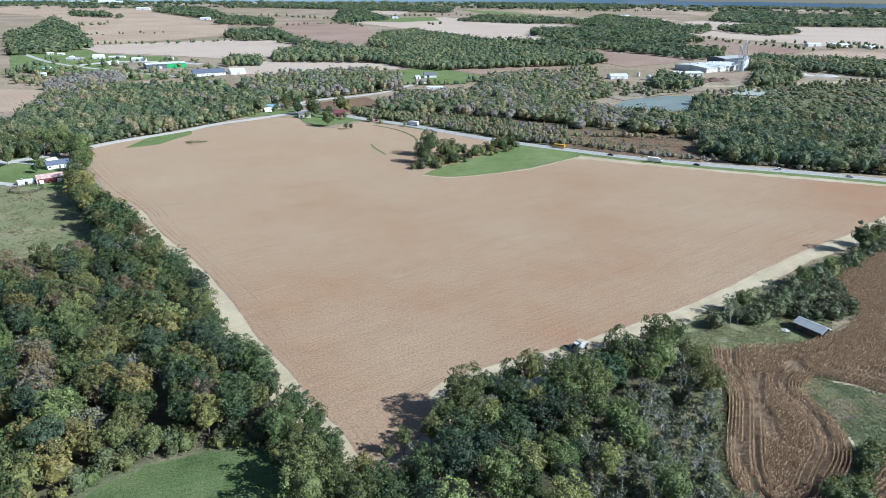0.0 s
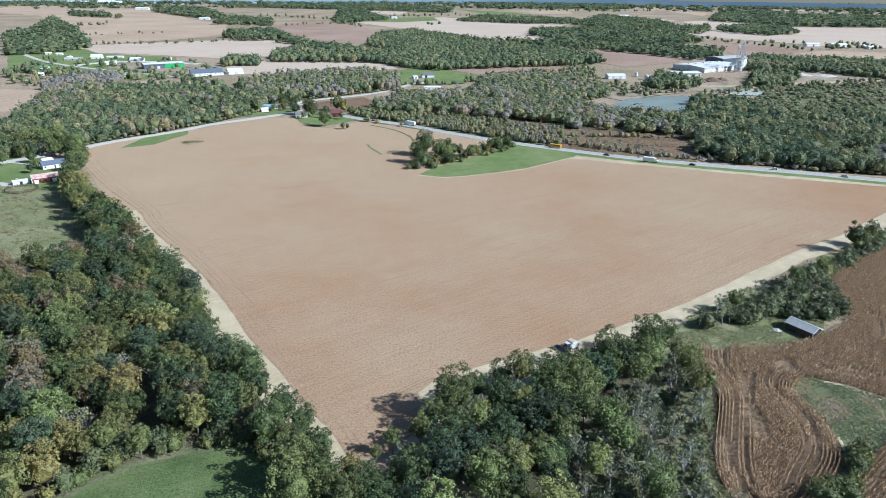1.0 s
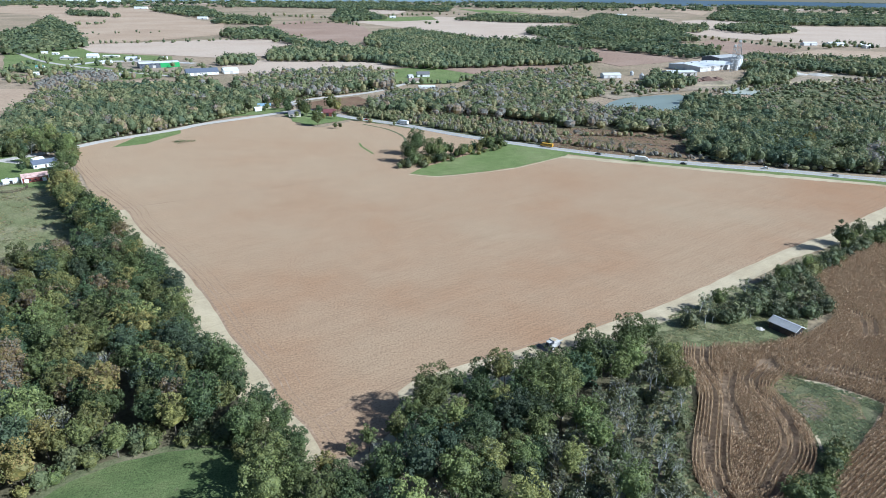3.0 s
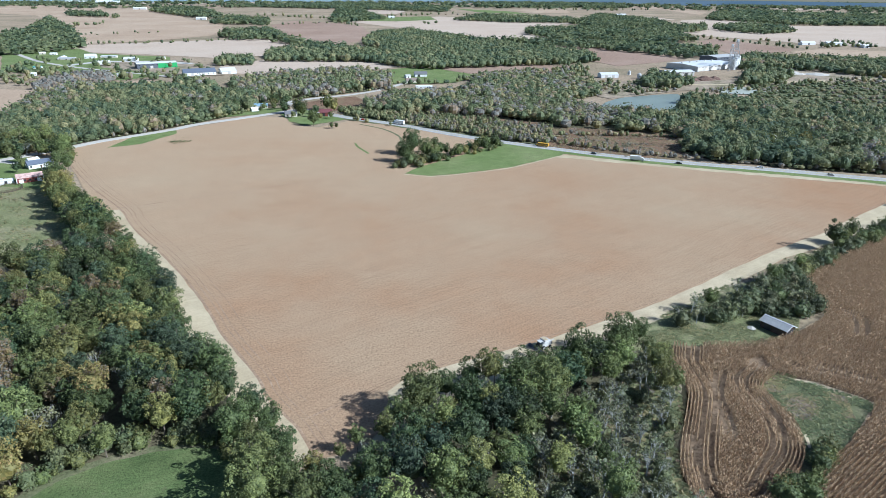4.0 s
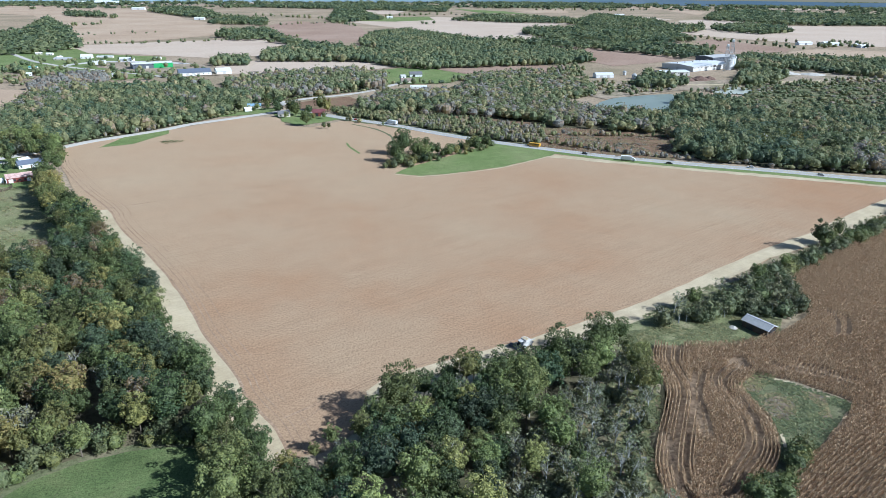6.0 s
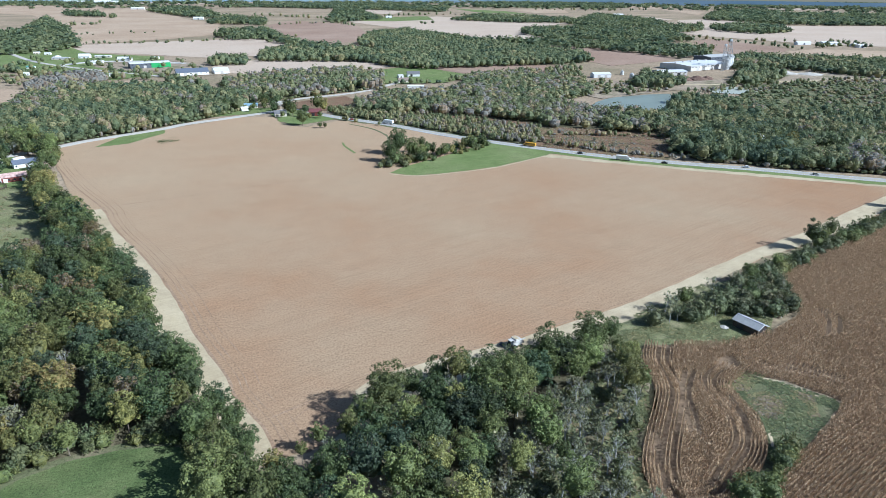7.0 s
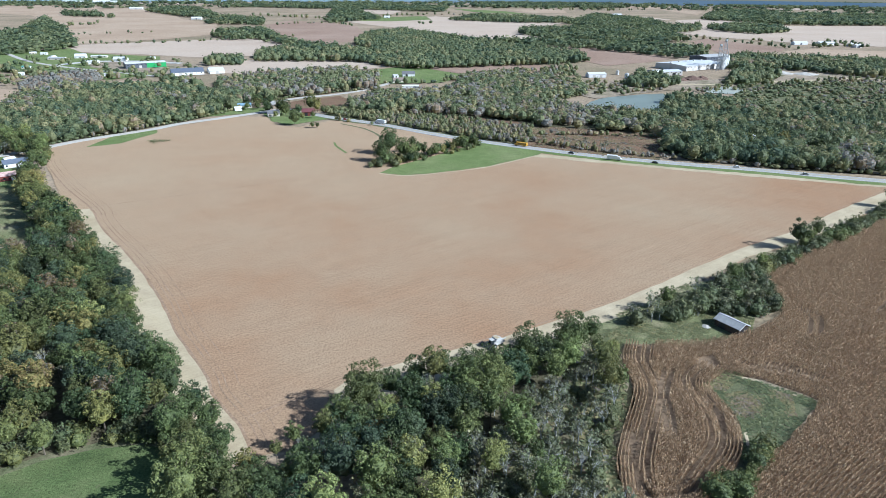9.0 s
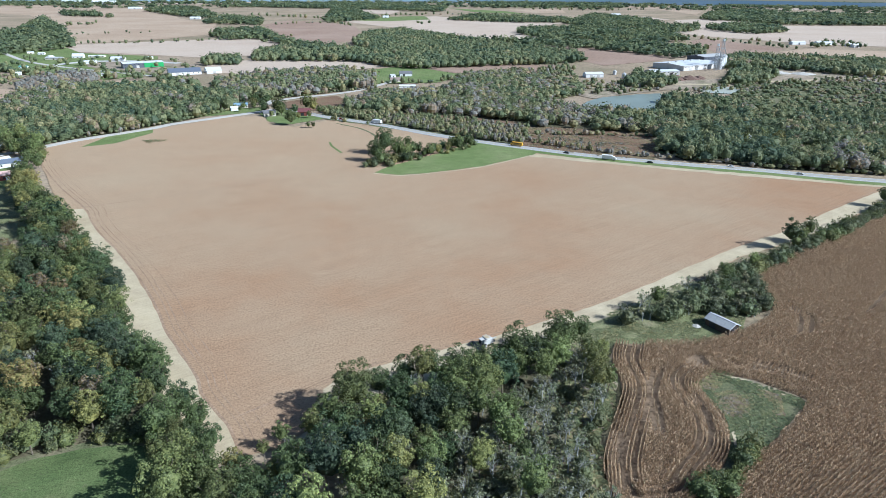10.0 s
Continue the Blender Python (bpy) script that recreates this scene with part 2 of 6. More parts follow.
def cyl(bm, x, y, z0, z1, r0, r1, n=12):
    bmesh.ops.create_cone(bm, cap_ends=True, segments=n, radius1=r0, radius2=r1, depth=z1 - z0, matrix=Matrix.Translation((x, y, (z0 + z1) / 2)))
    return bm


def thing(name, label, category, group="", kind="", at=None):
    ob = tagged(new(name), label, category, group, kind)
    if at is not None:
        ob.matrix_basis = at
    return ob


def inside(poly, pts):
    """Which of the points lie in the polygon."""
    p = np.asarray(poly, float)
    x, y, hit = pts[:, 0], pts[:, 1], np.zeros(len(pts), bool)
    for (ax, ay), (bx, by) in zip(p, np.roll(p, -1, 0)):
        if ay != by:
            hit ^= ((ay > y) != (by > y)) & (x < (bx - ax) * (y - ay) / (by - ay) + ax)
    return hit


def edged(poly, step, rough, seed=0):
    """The outline with corners and edges worn uneven."""
    out = []
    for (ax, ay), (bx, by) in zip(poly, poly[1:] + poly[:1]):
        n = max(1, int(math.hypot(bx - ax, by - ay) / step))
        for i in range(n):
            x, y = ax + (bx - ax) * i / n, ay + (by - ay) * i / n
            v = noise.noise_vector((x / step / 3 + seed, y / step / 3, seed * 1.7))
            out.append((x + v.x * rough, y + v.y * rough))
    return out


def sheet(name, poly, z, mat, label, category, step=6.0, rough=1.0, seed=0):
    pts = edged(poly, step, rough, seed)
    ob = mesh_object(name, [(x, y, z) for x, y in pts], [range(len(pts))], mat)
    if ob.data.polygons[0].normal.z < 0:
        ob.data.flip_normals()
    return tagged(ob, label, category, kind="structure")


def smooth_line(pts, step):
    """Points every few metres on a Catmull-Rom curve."""
    p = [Vector(q) for q in pts]
    p = [p[0] * 2 - p[1]] + p + [p[-1] * 2 - p[-2]]
    out = []
    for a, b, c, d in zip(p, p[1:], p[2:], p[3:]):
        n = max(1, int((c - b).length / step))
        for i in range(n):
            t = i / n
            out.append(0.5 * ((2 * b) + (c - a) * t + (2 * a - 5 * b + 4 * c - d) * t * t + (3 * b - a - 3 * c + d) * t ** 3))
    return out + [p[-2]]


def ribbon(name, pts, width, z, mat, label, category, shift=0.0, step=8.0, thick=0.0, wobble=0.0):
    """A road, lane or painted line along a curve."""
    line = smooth_line(pts, step)
    verts, faces = [], []
    for i, q in enumerate(line):
        d = (line[min(i + 1, len(line) - 1)] - line[max(i - 1, 0)]).normalized()
        n = Vector((-d.y, d.x))
        for k, s in enumerate((-1, 1)):
            w = width / 2 + (wobble * noise.noise((q.x / 9, q.y / 9, k * 5.0)) if wobble else 0)
            e = q + n * (shift + s * w)
            verts.append((e.x, e.y, z))
            if thick:
                o = e + n * (s * 0.6)
                verts.append((o.x, o.y, z - thick))
    k = 4 if thick else 2
    for i in range(len(line) - 1):
        a, b = i * k, (i + 1) * k
        if thick:
            faces += [(a, a + 2, b + 2, b), (a + 1, a, b, b + 1), (a + 2, a + 3, b + 3, b + 2)]
        else:
            faces.append((a, a + 1, b + 1, b))
    ob = mesh_object(name, verts, faces, mat)
    if ob.data.polygons[0].normal.z < 0:
        ob.data.flip_normals()
    return tagged(ob, label, category, kind="structure")


# ---- ground, fields, roads, water ----
tagged(mesh_object("ground", [(-9000, -400, -0.25), (9000, -400, -0.25), (9000, 9000, -0.25), (-9000, 9000, -0.25)], [(0, 1, 2, 3)], M["ground"]),
       "flat farmland of weedy grass and soil", "ground", kind="structure")

FIELD = [(-273, 491), (-255, 519), (-208, 572), (-169, 621), (-138, 625), (-119, 585), (-97, 576), (-71, 611), (-27, 586), (23, 543), (60, 521),
         (112, 483), (165, 457), (217, 436), (303, 407), (332, 400), (302, 374), (258, 337), (209, 302), (175, 282), (138, 252), (105, 226),
         (70, 204), (28, 174), (2, 159), (-12, 144), (-22, 139), (-28, 146), (-46, 170), (-67, 200), (-83, 217), (-94, 235), (-113, 263),
         (-140, 297), (-171, 338), (-199, 374), (-238, 431)]
sheet("main_field", FIELD, 0.0, M["stubble"], "large harvested bean field of reddish tan stubble", "field", 6, 1.2)
sheet("headland_west", [(-175, 344), (-167, 347), (-155, 329), (-142, 311), (-117, 281), (-99.5, 258), (-84.7, 237), (-74.5, 221), (-67, 208.4), (-54.6, 191.4), (-45.2, 178.2), (-40.9, 169.8), (-32.8, 159.6), (-26.7, 152.3), (-20.5, 141),
       (-33, 138), (-46, 160), (-60, 181), (-76, 198), (-88, 211), (-100, 229), (-114, 251), (-132, 275), (-156, 308)], 0.03,
      M["lane"], "pale bare soil headland along the wooded field edge", "headland", 3, 0.7)
sheet("headland_south", [(345, 412), (301, 385), (246, 344), (210, 315), (176, 293), (140, 265), (108, 240), (92, 229), (72, 217), (54, 206.5), (34, 196), (20, 189.5), (11, 185), (1, 178), (-3, 172), (-2, 165), (-3, 154), (-9, 144),
       (-4, 140), (10, 158), (40, 180), (70, 201), (88, 214), (105, 226), (138, 252), (175, 282), (209, 302), (258, 337), (304, 374), (350, 405)], 0.034,
      M["lane"], "pale bare soil headland beside the hedgerow", "headland", 3, 0.7)
ribbon("headland_north", [(100, 478), (148, 460), (201, 440), (250, 424), (303, 407), (360, 390)], 9.0, 0.038,
       M["lane"], "pale strip of bare soil beside the highway verge", "headland", 0, 5, 0, 2.5)
WEST_EDGE = [(-253, 455), (-240, 435), (-205, 390), (-167, 347), (-155, 329), (-142, 311), (-117, 281), (-99.5, 258), (-84.7, 237), (-74.5, 221), (-67, 208.4), (-54.6, 191.4), (-45.2, 178.2), (-40.9, 169.8), (-32.8, 159.6), (-26.7, 152.3), (-21.4, 143)]
for off, wide in ((0.4, 1.0), (3.2, 0.4), (5.1, 0.35), (8.8, 0.25)):
    ribbon("wheel_track", WEST_EDGE, wide, 0.042, M["track"], "dark wheel track in the stubble", "wheel track", off, 2.5, 0, 0.3)
SOUTH_EDGE = [(330, 407), (301, 386), (246, 345), (210, 316), (176, 294), (140, 266), (108, 241), (72, 218), (34, 197), (20, 190.5), (8, 184), (-4, 176), (-14, 165), (-20, 155)]
ribbon("wheel_track", SOUTH_EDGE, 0.5, 0.042, M["track"], "dark wheel track in the stubble", "wheel track", -0.5, 2.5, 0, 0.3)
for k in range(2):
    ribbon("wheel_track", [(-26 + 2 * k, 158 + 2 * k), (-17 + 2 * k, 165 + 3 * k), (-5, 174 + 3.4 * k), (12 + 2 * k, 188 + 3.4 * k)], 0.3, 0.043, M["track"],
           "curved turning track in the stubble", "wheel track", 0, 2, 0, 0.25)
sheet("farm_lawn", [(-146, 640), (-136, 620), (-124, 600), (-112, 588), (-100, 590), (-88, 604), (-72, 617), (-84, 634), (-121, 668)], 0.045, M["grass"], "green lawn of the farmstead", "lawn", 4, 4.0)
ribbon("drainage_line", [(-168, 350), (-144, 363), (-116, 379), (-86, 397), (-56, 413)], 0.8, 0.044, M["track"], "faint dark drainage line across the stubble", "gully", 0, 2.5, 0, 0.9)
sheet("grass_wedge", [(-12, 426), (-2, 443), (18, 466), (40, 491), (60, 521), (86, 512), (109, 490), (101, 477), (62, 444), (30, 428), (7, 420)], 0.05,
      M["grass"], "bright green mown grass wedge beside the field", "grass", 4, 1.0)
ribbon("field_margin", [(-12, 424), (7, 419), (30, 427), (62, 443), (101, 477)], 1.3, 0.055, M["lane"], "pale unmown margin along the grass", "margin", 0, 3, 0, 0.8)
ribbon("highway_verge", [(60, 514), (110, 487), (149, 467), (204, 446), (257, 429), (310, 409), (430, 372)], 9.0, 0.06, M["grass"],
       "green grass verge beside the highway", "verge", 0, 6, 0, 1.5)
sheet("grass_corner", [(-245, 494), (-241, 539), (-217, 562), (-211, 548), (-224, 508)], 0.05, M["grass"], "green grass patch at the field corner", "grass", 4, 1.0)
sheet("field_waterway", [(-42.5, 480), (-54, 504), (-57, 516), (-55.6, 516.5), (-52, 504), (-41, 482)], 0.05, M["grass"], "narrow grassy waterway in the stubble", "grass", 2, 0.2)

HIGHWAY = [(-156, 705), (-121, 666), (-80, 625), (-27, 591), (23, 550), (62, 523), (110, 495), (149, 475), (204, 454), (257, 437), (310, 417), (460, 372)]
ribbon("highway", HIGHWAY, 8.5, 0.22, ASPHALT, "two-lane grey asphalt highway past the fields", "road", 0, 8, 0.25)
ribbon("road_line_centre", HIGHWAY, 0.35, 0.235, plain("road_paint_yellow", (0.55, 0.40, 0.08)), "faded yellow centre line of the highway", "road marking", 0, 8)
for side in (-1, 1):
    ribbon("road_line_edge", HIGHWAY, 0.3, 0.235, plain("road_paint_white", (0.65, 0.65, 0.62)), "white edge line of the highway", "road marking", side * 3.7, 8)
ribbon("side_road", [(-330, 420), (-297, 460), (-273, 495), (-260, 517), (-222, 561), (-208, 585), (-178, 615), (-148, 646), (-128, 668)], 7.5, 0.20, GRAVEL,
       "pale side road along the field edge", "road", 0, 6, 0.2)
ribbon("cross_road", [(-156, 705), (-126, 737), (-91, 763), (-60, 805), (-20, 900)], 7.0, 0.20, GRAVEL, "pale crossing road beyond the farmstead", "road", 0, 6, 0.2)
ribbon("farm_lane", [(-62, 592), (-38, 570), (-22, 540), (-19, 505)], 2.4, 0.05, M["rough"], "weedy grass lane curving through stubble", "track", 0, 4, 0, 0.8)

sheet("lawn", [(-98, 100), (-88, 131), (-80, 137), (-66, 144), (-52, 147), (-36, 142), (-22, 118), (-20, 90)], 0.03, M["lawn"], "green lawn enclosed by woodland", "lawn", 3, 0.8)
sheet("meadow", [(-330, 400), (-260, 392), (-227, 385), (-193, 338), (-172, 304), (-194, 275), (-260, 290), (-340, 330)], 0.03, M["meadow"], "rough brownish green meadow", "meadow", 5, 2)
ribbon("lawn_margin", [(-92, 122), (-84, 134), (-72, 141.5), (-58, 146.5), (-46, 146)], 3.0, 0.05, M["rough"], "dry tan margin of the lawn", "margin", 0, 2, 0, 1.2)
sheet("yard_lawn", [(-218, 648), (-150, 676), (-145, 648), (-160, 640), (-205, 615)], 0.035, M["grass"], "green lawn of the roadside houses", "lawn", 5, 2)
sheet("yard", [(-360, 475), (-309, 470), (-262, 455), (-230, 400), (-226, 385), (-260, 390), (-340, 400)], 0.04, M["grass"], "green yard around the stable", "lawn", 5, 1.5)

FAR = [
    ("tan", [(-509, 785), (-466, 779), (-409, 667), (-418, 641), (-560, 640), (-640, 760)]),
    ("pale", [(-900, 1400), (-789, 1344), (-625, 1229), (-532, 1205), (-373, 1149), (-372, 1207), (-300, 1183), (-328, 1359), (-295, 1443), (-360, 1594), (-529, 1511), (-711, 1377)]),
    ("pale", [(-332, 1050), (-279, 1120), (-194, 1117), (-125, 1167), (-41, 1047), (-89, 1000), (-165, 955), (-257, 937), (-312, 959)]),
]
FAR += [
    ("grass", [(-94, 972), (-40, 1032), (4, 1020), (68, 938), (27, 862), (-52, 847)]),
    ("brown", [(-5, 1034), (95, 1095), (218, 1063), (226, 1013), (110, 959), (61, 950)]),
    ("brown", [(214, 1355), (298, 1440), (425, 1237), (440, 1189), (370, 1122), (291, 1068), (237, 1223)]),
    ("pale", [(-323, 2364), (-164, 2593), (6, 2763), (175, 2560), (468, 2334), (271, 2060), (234, 1812), (321, 1593), (183, 1486), (105, 1641), (-22, 1896), (-144, 2063)]),
    ("brown", [(-511, 2102), (-499, 2375), (-321, 2223), (-228, 2052), (-144, 1616), (-202, 1423), (-270, 1536), (-432, 1780)]),
    ("tan", [(-2170, 3340), (-2038, 3587), (-1734, 3561), (-1420, 3332), (-1144, 2969), (-881, 2415), (-675, 2156), (-537, 1695), (-596, 1529), (-722, 1399), (-834, 1592), (-1130, 2040), (-1539, 2629), (-1818, 2794)]),
]
FAR += [
    ("pale", [(904, 2578), (1066, 2686), (1116, 2448), (1158, 2248), (1472, 2254), (1691, 2217), (1101, 1419), (972, 1463), (854, 1510), (783, 1631), (700, 1733), (675, 1900)]),
    ("brown", [(600, 1566), (674, 1657), (705, 1543), (738, 1392), (690, 1329), (557, 1275), (567, 1355)]),
    ("tan", [(692, 1329), (793, 1396), (904, 1355), (1066, 1298), (914, 1103), (738, 1092), (724, 1177), (700, 1263)]),
    ("pale", [(759, 2883), (872, 2848), (901, 2620), (753, 2517), (678, 2547)]),
    ("tan", [(-2335, 3683), (-2124, 3960), (-1867, 3427), (-2003, 3156)]),
    ("tan", [(1075, 4707), (1488, 4808), (1520, 4434), (1339, 3472), (1157, 3054), (1203, 3764), (1050, 4010)]),
    ("grass", [(63, 3704), (333, 3363), (422, 2996), (187, 3196)]),
    ("pale", [(-488, 3758), (-159, 3334), (-187, 2942), (-342, 3031)]),
    ("grass", [(-346, 2409), (-189, 2690), (-36, 2762), (-11, 2495), (-145, 2360)]),
    ("tan", [(355, 3599), (676, 3754), (608, 3213), (446, 3182)]),
]
FAR += [
    ("pale", [(-2142, 4976), (-1533, 4836), (-1327, 4185), (-1751, 4065)]),
    ("tan", [(-1435, 5042), (-1056, 4994), (-975, 4284), (-1202, 4348)]),
    ("pale", [(2058, 4600), (2298, 4023), (1907, 3765)]),
    ("grass", [(-756, 1178), (-731, 1253), (-684, 1304), (-615, 1209), (-455, 1162), (-362, 943), (-401, 871), (-615, 954)]),
    ("dirt", [(227, 906), (285, 865), (416, 916), (574, 1041), (800, 1000), (750, 880), (603, 882), (469, 865), (302, 808), (204, 744), (185, 776)]),
    ("rough", [(431, 863), (603, 882), (760, 882), (640, 698), (487, 698), (326, 698)]),
    ("dirt", [(-531, 1061), (-429, 1118), (-308, 1000), (-288, 923), (-360, 919), (-494, 1002)]),
    ("tan", [(-405, 819), (-376, 883), (-348, 842), (-365, 784)]),
    ("marsh", [(-147, 686), (-121, 723), (-84, 748), (-68, 717), (-81, 662), (-108, 648), (-130, 673)]),
]
WORDS = {"tan": "harvested field of tan stubble", "pale": "harvested field of pale pinkish stubble", "brown": "tilled field of brown soil",
         "grass": "green pasture between fields and woods", "dirt": "bare brownish work ground of an industrial site", "rough": "rough overgrown grass slope", "marsh": "brown field of dry reeds"}
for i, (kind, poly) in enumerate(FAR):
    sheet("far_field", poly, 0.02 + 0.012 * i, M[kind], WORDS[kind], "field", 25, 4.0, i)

sheet("pond", [(182, 702), (206, 736), (242, 766), (293, 781), (287, 733), (252, 656), (192, 644)], 0.5, WATER, "grey-green quarry pond", "pond", 8, 4)
sheet("silt_pond", [(343, 815), (385, 840), (410, 832), (426, 814), (380, 781), (350, 788)], 0.6, SILT_WATER, "milky shallow silt pond", "pond", 8, 3)


# ---- foliage ----
def lobes_for(rng, height, radius, count, base=0.28):
    """Rounded masses that make up a broad, uneven crown: (x, y, z, r)."""
    low = max(height * base, height - 1.95 * radius)
    mid, half = low + (height - low) * 0.4, (height - low) * 0.6
    out = [(0, 0, mid + 0.2 * half, radius * 0.6), (0, 0, mid - 0.1 * half, radius * 0.72)]
    off = rng.uniform(0, 90)
    for i in range(count):
        a, u = i * 2.4 + rng.uniform(-0.5, 0.5), -0.55 + 1.5 * (i + rng.uniform(0, 1)) / count
        r = radius * rng.uniform(0.15, 0.3)
        swell = 1 + 0.34 * noise.noise((math.cos(a) * 1.1 + off, math.sin(a) * 1.1, u * 1.3))
        ring = (radius - 0.5 * r) * math.sqrt(max(0.02, 1 - abs(u) ** 2.6)) * rng.uniform(0.8, 1.08) * swell
        out.append((ring * math.cos(a), ring * math.sin(a), mid + u * swell * (half - 0.5 * r) + rng.uniform(-0.1, 0.1) * radius, r))
    return np.array(out)


def leaf_cards(rng, lobes, count, size, droop=0.15, lift=0.75, ruffle=0.3):
    """Small folded clumps of leaves over the lobes: verts and quads."""
    nr = np.random.RandomState(rng.randrange(1 << 30))
    w = lobes[:, 3] ** 2
    w[:2] *= 0.45
    pick = nr.choice(len(lobes), count, p=w / w.sum())
    d = nr.normal(size=(count, 3))
    d[:, 2] += lift
    d /= np.linalg.norm(d, axis=1)[:, None]
    c = lobes[pick, :3] + d * (lobes[pick, 3] * nr.uniform(0.8, 1.08, count))[:, None] * np.array([1, 1, 0.9])
    n = d + nr.normal(size=(count, 3)) * ruffle
    n /= np.linalg.norm(n, axis=1)[:, None]
    t = np.cross(n, nr.normal(size=(count, 3)))
    t /= np.linalg.norm(t, axis=1)[:, None] + 1e-9
    b = np.cross(n, t)
    s = (size * nr.uniform(0.55, 1.35, count))[:, None]
    bend = n * s * nr.uniform(-0.35, 0.1, (count, 1))
    v = np.stack([c - t * s * 0.62 + bend, c - b * s * nr.uniform(0.4, 0.7, (count, 1)), c + t * s * 0.62 + bend, c + b * s * nr.uniform(0.4, 0.7, (count, 1))], 1)
    v[:, :, 2] -= droop * s * 0.3
    return v.reshape(-1, 3), np.arange(count * 4).reshape(-1, 4)


def core_quads(rng, height, radius, base, n):
    """The dense inside of a crown: an uneven rounded body of separate quads."""
    low = max(height * base, height - 2.15 * radius)
    mid, half = low + (height - low) * 0.42, (height - low) * 0.58
    off = rng.uniform(0, 99)
    faces = []
    for axis in range(3):
        for side in (-1, 1):
            for i in range(n):
                for j in range(n):
                    q = []
                    for di, dj in ((0, 0), (1, 0), (1, 1), (0, 1)):
                        p = [0.0, 0.0, 0.0]
                        p[axis], p[(axis + 1) % 3], p[(axis + 2) % 3] = side, 2 * (i + di) / n - 1, 2 * (j + dj) / n - 1
                        d = Vector(p).normalized()
                        r = 0.88 + 0.24 * noise.noise((d.x * 1.7 + off, d.y * 1.7, d.z * 1.7)) + 0.12 * noise.noise((d.x * 4.1, d.y * 4.1 + off, d.z * 4.1))
                        q.append((d.x * r * radius * 0.92, d.y * r * radius * 0.92, mid + d.z * r * half * 0.9))
                    faces.append(q if side > 0 else q[::-1])
    return np.array(faces).reshape(-1, 3)


def tube(verts, faces, a, b, ra, rb, n=5):
    a, b = Vector(a), Vector(b)
    d = (b - a).normalized()
    u = d.orthogonal().normalized()
    w = d.cross(u)
    k = len(verts)
    for p, r in ((a, ra), (b, rb)):
        for i in range(n):
            q = p + (u * math.cos(6.2832 * i / n) + w * math.sin(6.2832 * i / n)) * r
            verts.append(tuple(q))
    faces += [(k + i, k + (i + 1) % n, k + n + (i + 1) % n, k + n + i) for i in range(n)]


def branching(rng, height, spread, levels, first, thick=0.017, sides=(5, 4, 3, 3)):
    """Trunk and limbs that fork and taper."""
    verts, faces, tips = [], [], []

    def grow(p, d, length, r, level):
        steps = (3, 3, 2, 1)[min(level, 3)]
        for i in range(steps):
            q = p + d * (length / steps)
            r2 = r * (0.82 if i < steps - 1 else 0.7)
            tube(verts, faces, p, q, r, r2, sides[min(level, 3)])
            d = (d + Vector((rng.uniform(-1, 1), rng.uniform(-1, 1), rng.uniform(-0.2, 0.6))) * 0.16).normalized()
            if level < levels and (level or i):
                for _ in range(rng.choice((1, 1, 2))):
                    a = rng.uniform(0, 6.28)
                    side = Vector((math.cos(a), math.sin(a), rng.uniform(0.1, 0.9)))
                    grow(q, (d * 0.55 + side * spread).normalized(), length * rng.uniform(0.45, 0.68), r2 * 0.55, level + 1)
            p, r = q, r2
        if level < levels:
            for _ in range(2):
                a = rng.uniform(0, 6.28)
                grow(p, (d + Vector((math.cos(a), math.sin(a), 0.3)) * spread * 0.7).normalized(), length * rng.uniform(0.5, 0.7), r * 0.8, level + 1)
        else:
            tips.append(p)

    grow(Vector((0, 0, -0.3)), Vector((rng.uniform(-0.06, 0.06), rng.uniform(-0.06, 0.06), 1)).normalized(), height * first, height * thick, 0)
    return verts, faces, tips


def crown_mesh(name, verts, quads, mat):
    me = bpy.data.meshes.new(name)
    me.from_pydata(verts.tolist(), [], quads.tolist())
    me.materials.append(mat)
    return me


def make_tree(name, label, seed, height, radius, lobes, cards, size, base=0.28, leaf=None, group="woodland trees"):
    """A leafy tree: trunk with limbs, and a crown of leaf clumps."""
    rng = random.Random(seed)
    t = thing(name, label, "tree", group)
    verts, faces, _ = branching(rng, height, 0.75, 1, 0.6)
    tr = mesh_object("trunk", verts, faces, BARK, t)
    lb = lobes_for(rng, height, radius, int(lobes * 1.3), base)
    v, q = leaf_cards(rng, lb, cards, size)
    v = np.concatenate([v, core_quads(rng, height * 0.86, radius * 0.78, base + 0.02, 4)])
    q = np.arange(len(v)).reshape(-1, 4)
    cr = new("crown", crown_mesh("crown", v, q, leaf or LEAF_DARK))
    cr.parent = t
    return t


def make_bare(name, label, seed, height, leafy, spread=0.7, group="woodland trees"):
    """A tree or bush that has lost most of its leaves: forking twigs, a few leaf clumps left."""
    rng = random.Random(seed)
    t = thing(name, label, "tree", group)
    verts, faces, tips = branching(rng, height, spread, 3, 0.36, 0.026)
    mesh_object("trunk", verts, faces, DEADWOOD, t)
    if leafy:
        lb = np.array([(p.x, p.y, p.z, height * 0.05) for p in rng.sample(tips, min(len(tips), 40))])
        v, q = leaf_cards(rng, lb, leafy, 0.5)
        cr = new("crown", crown_mesh("crown", v, q, LEAF_GREY))
        cr.parent = t
    return t


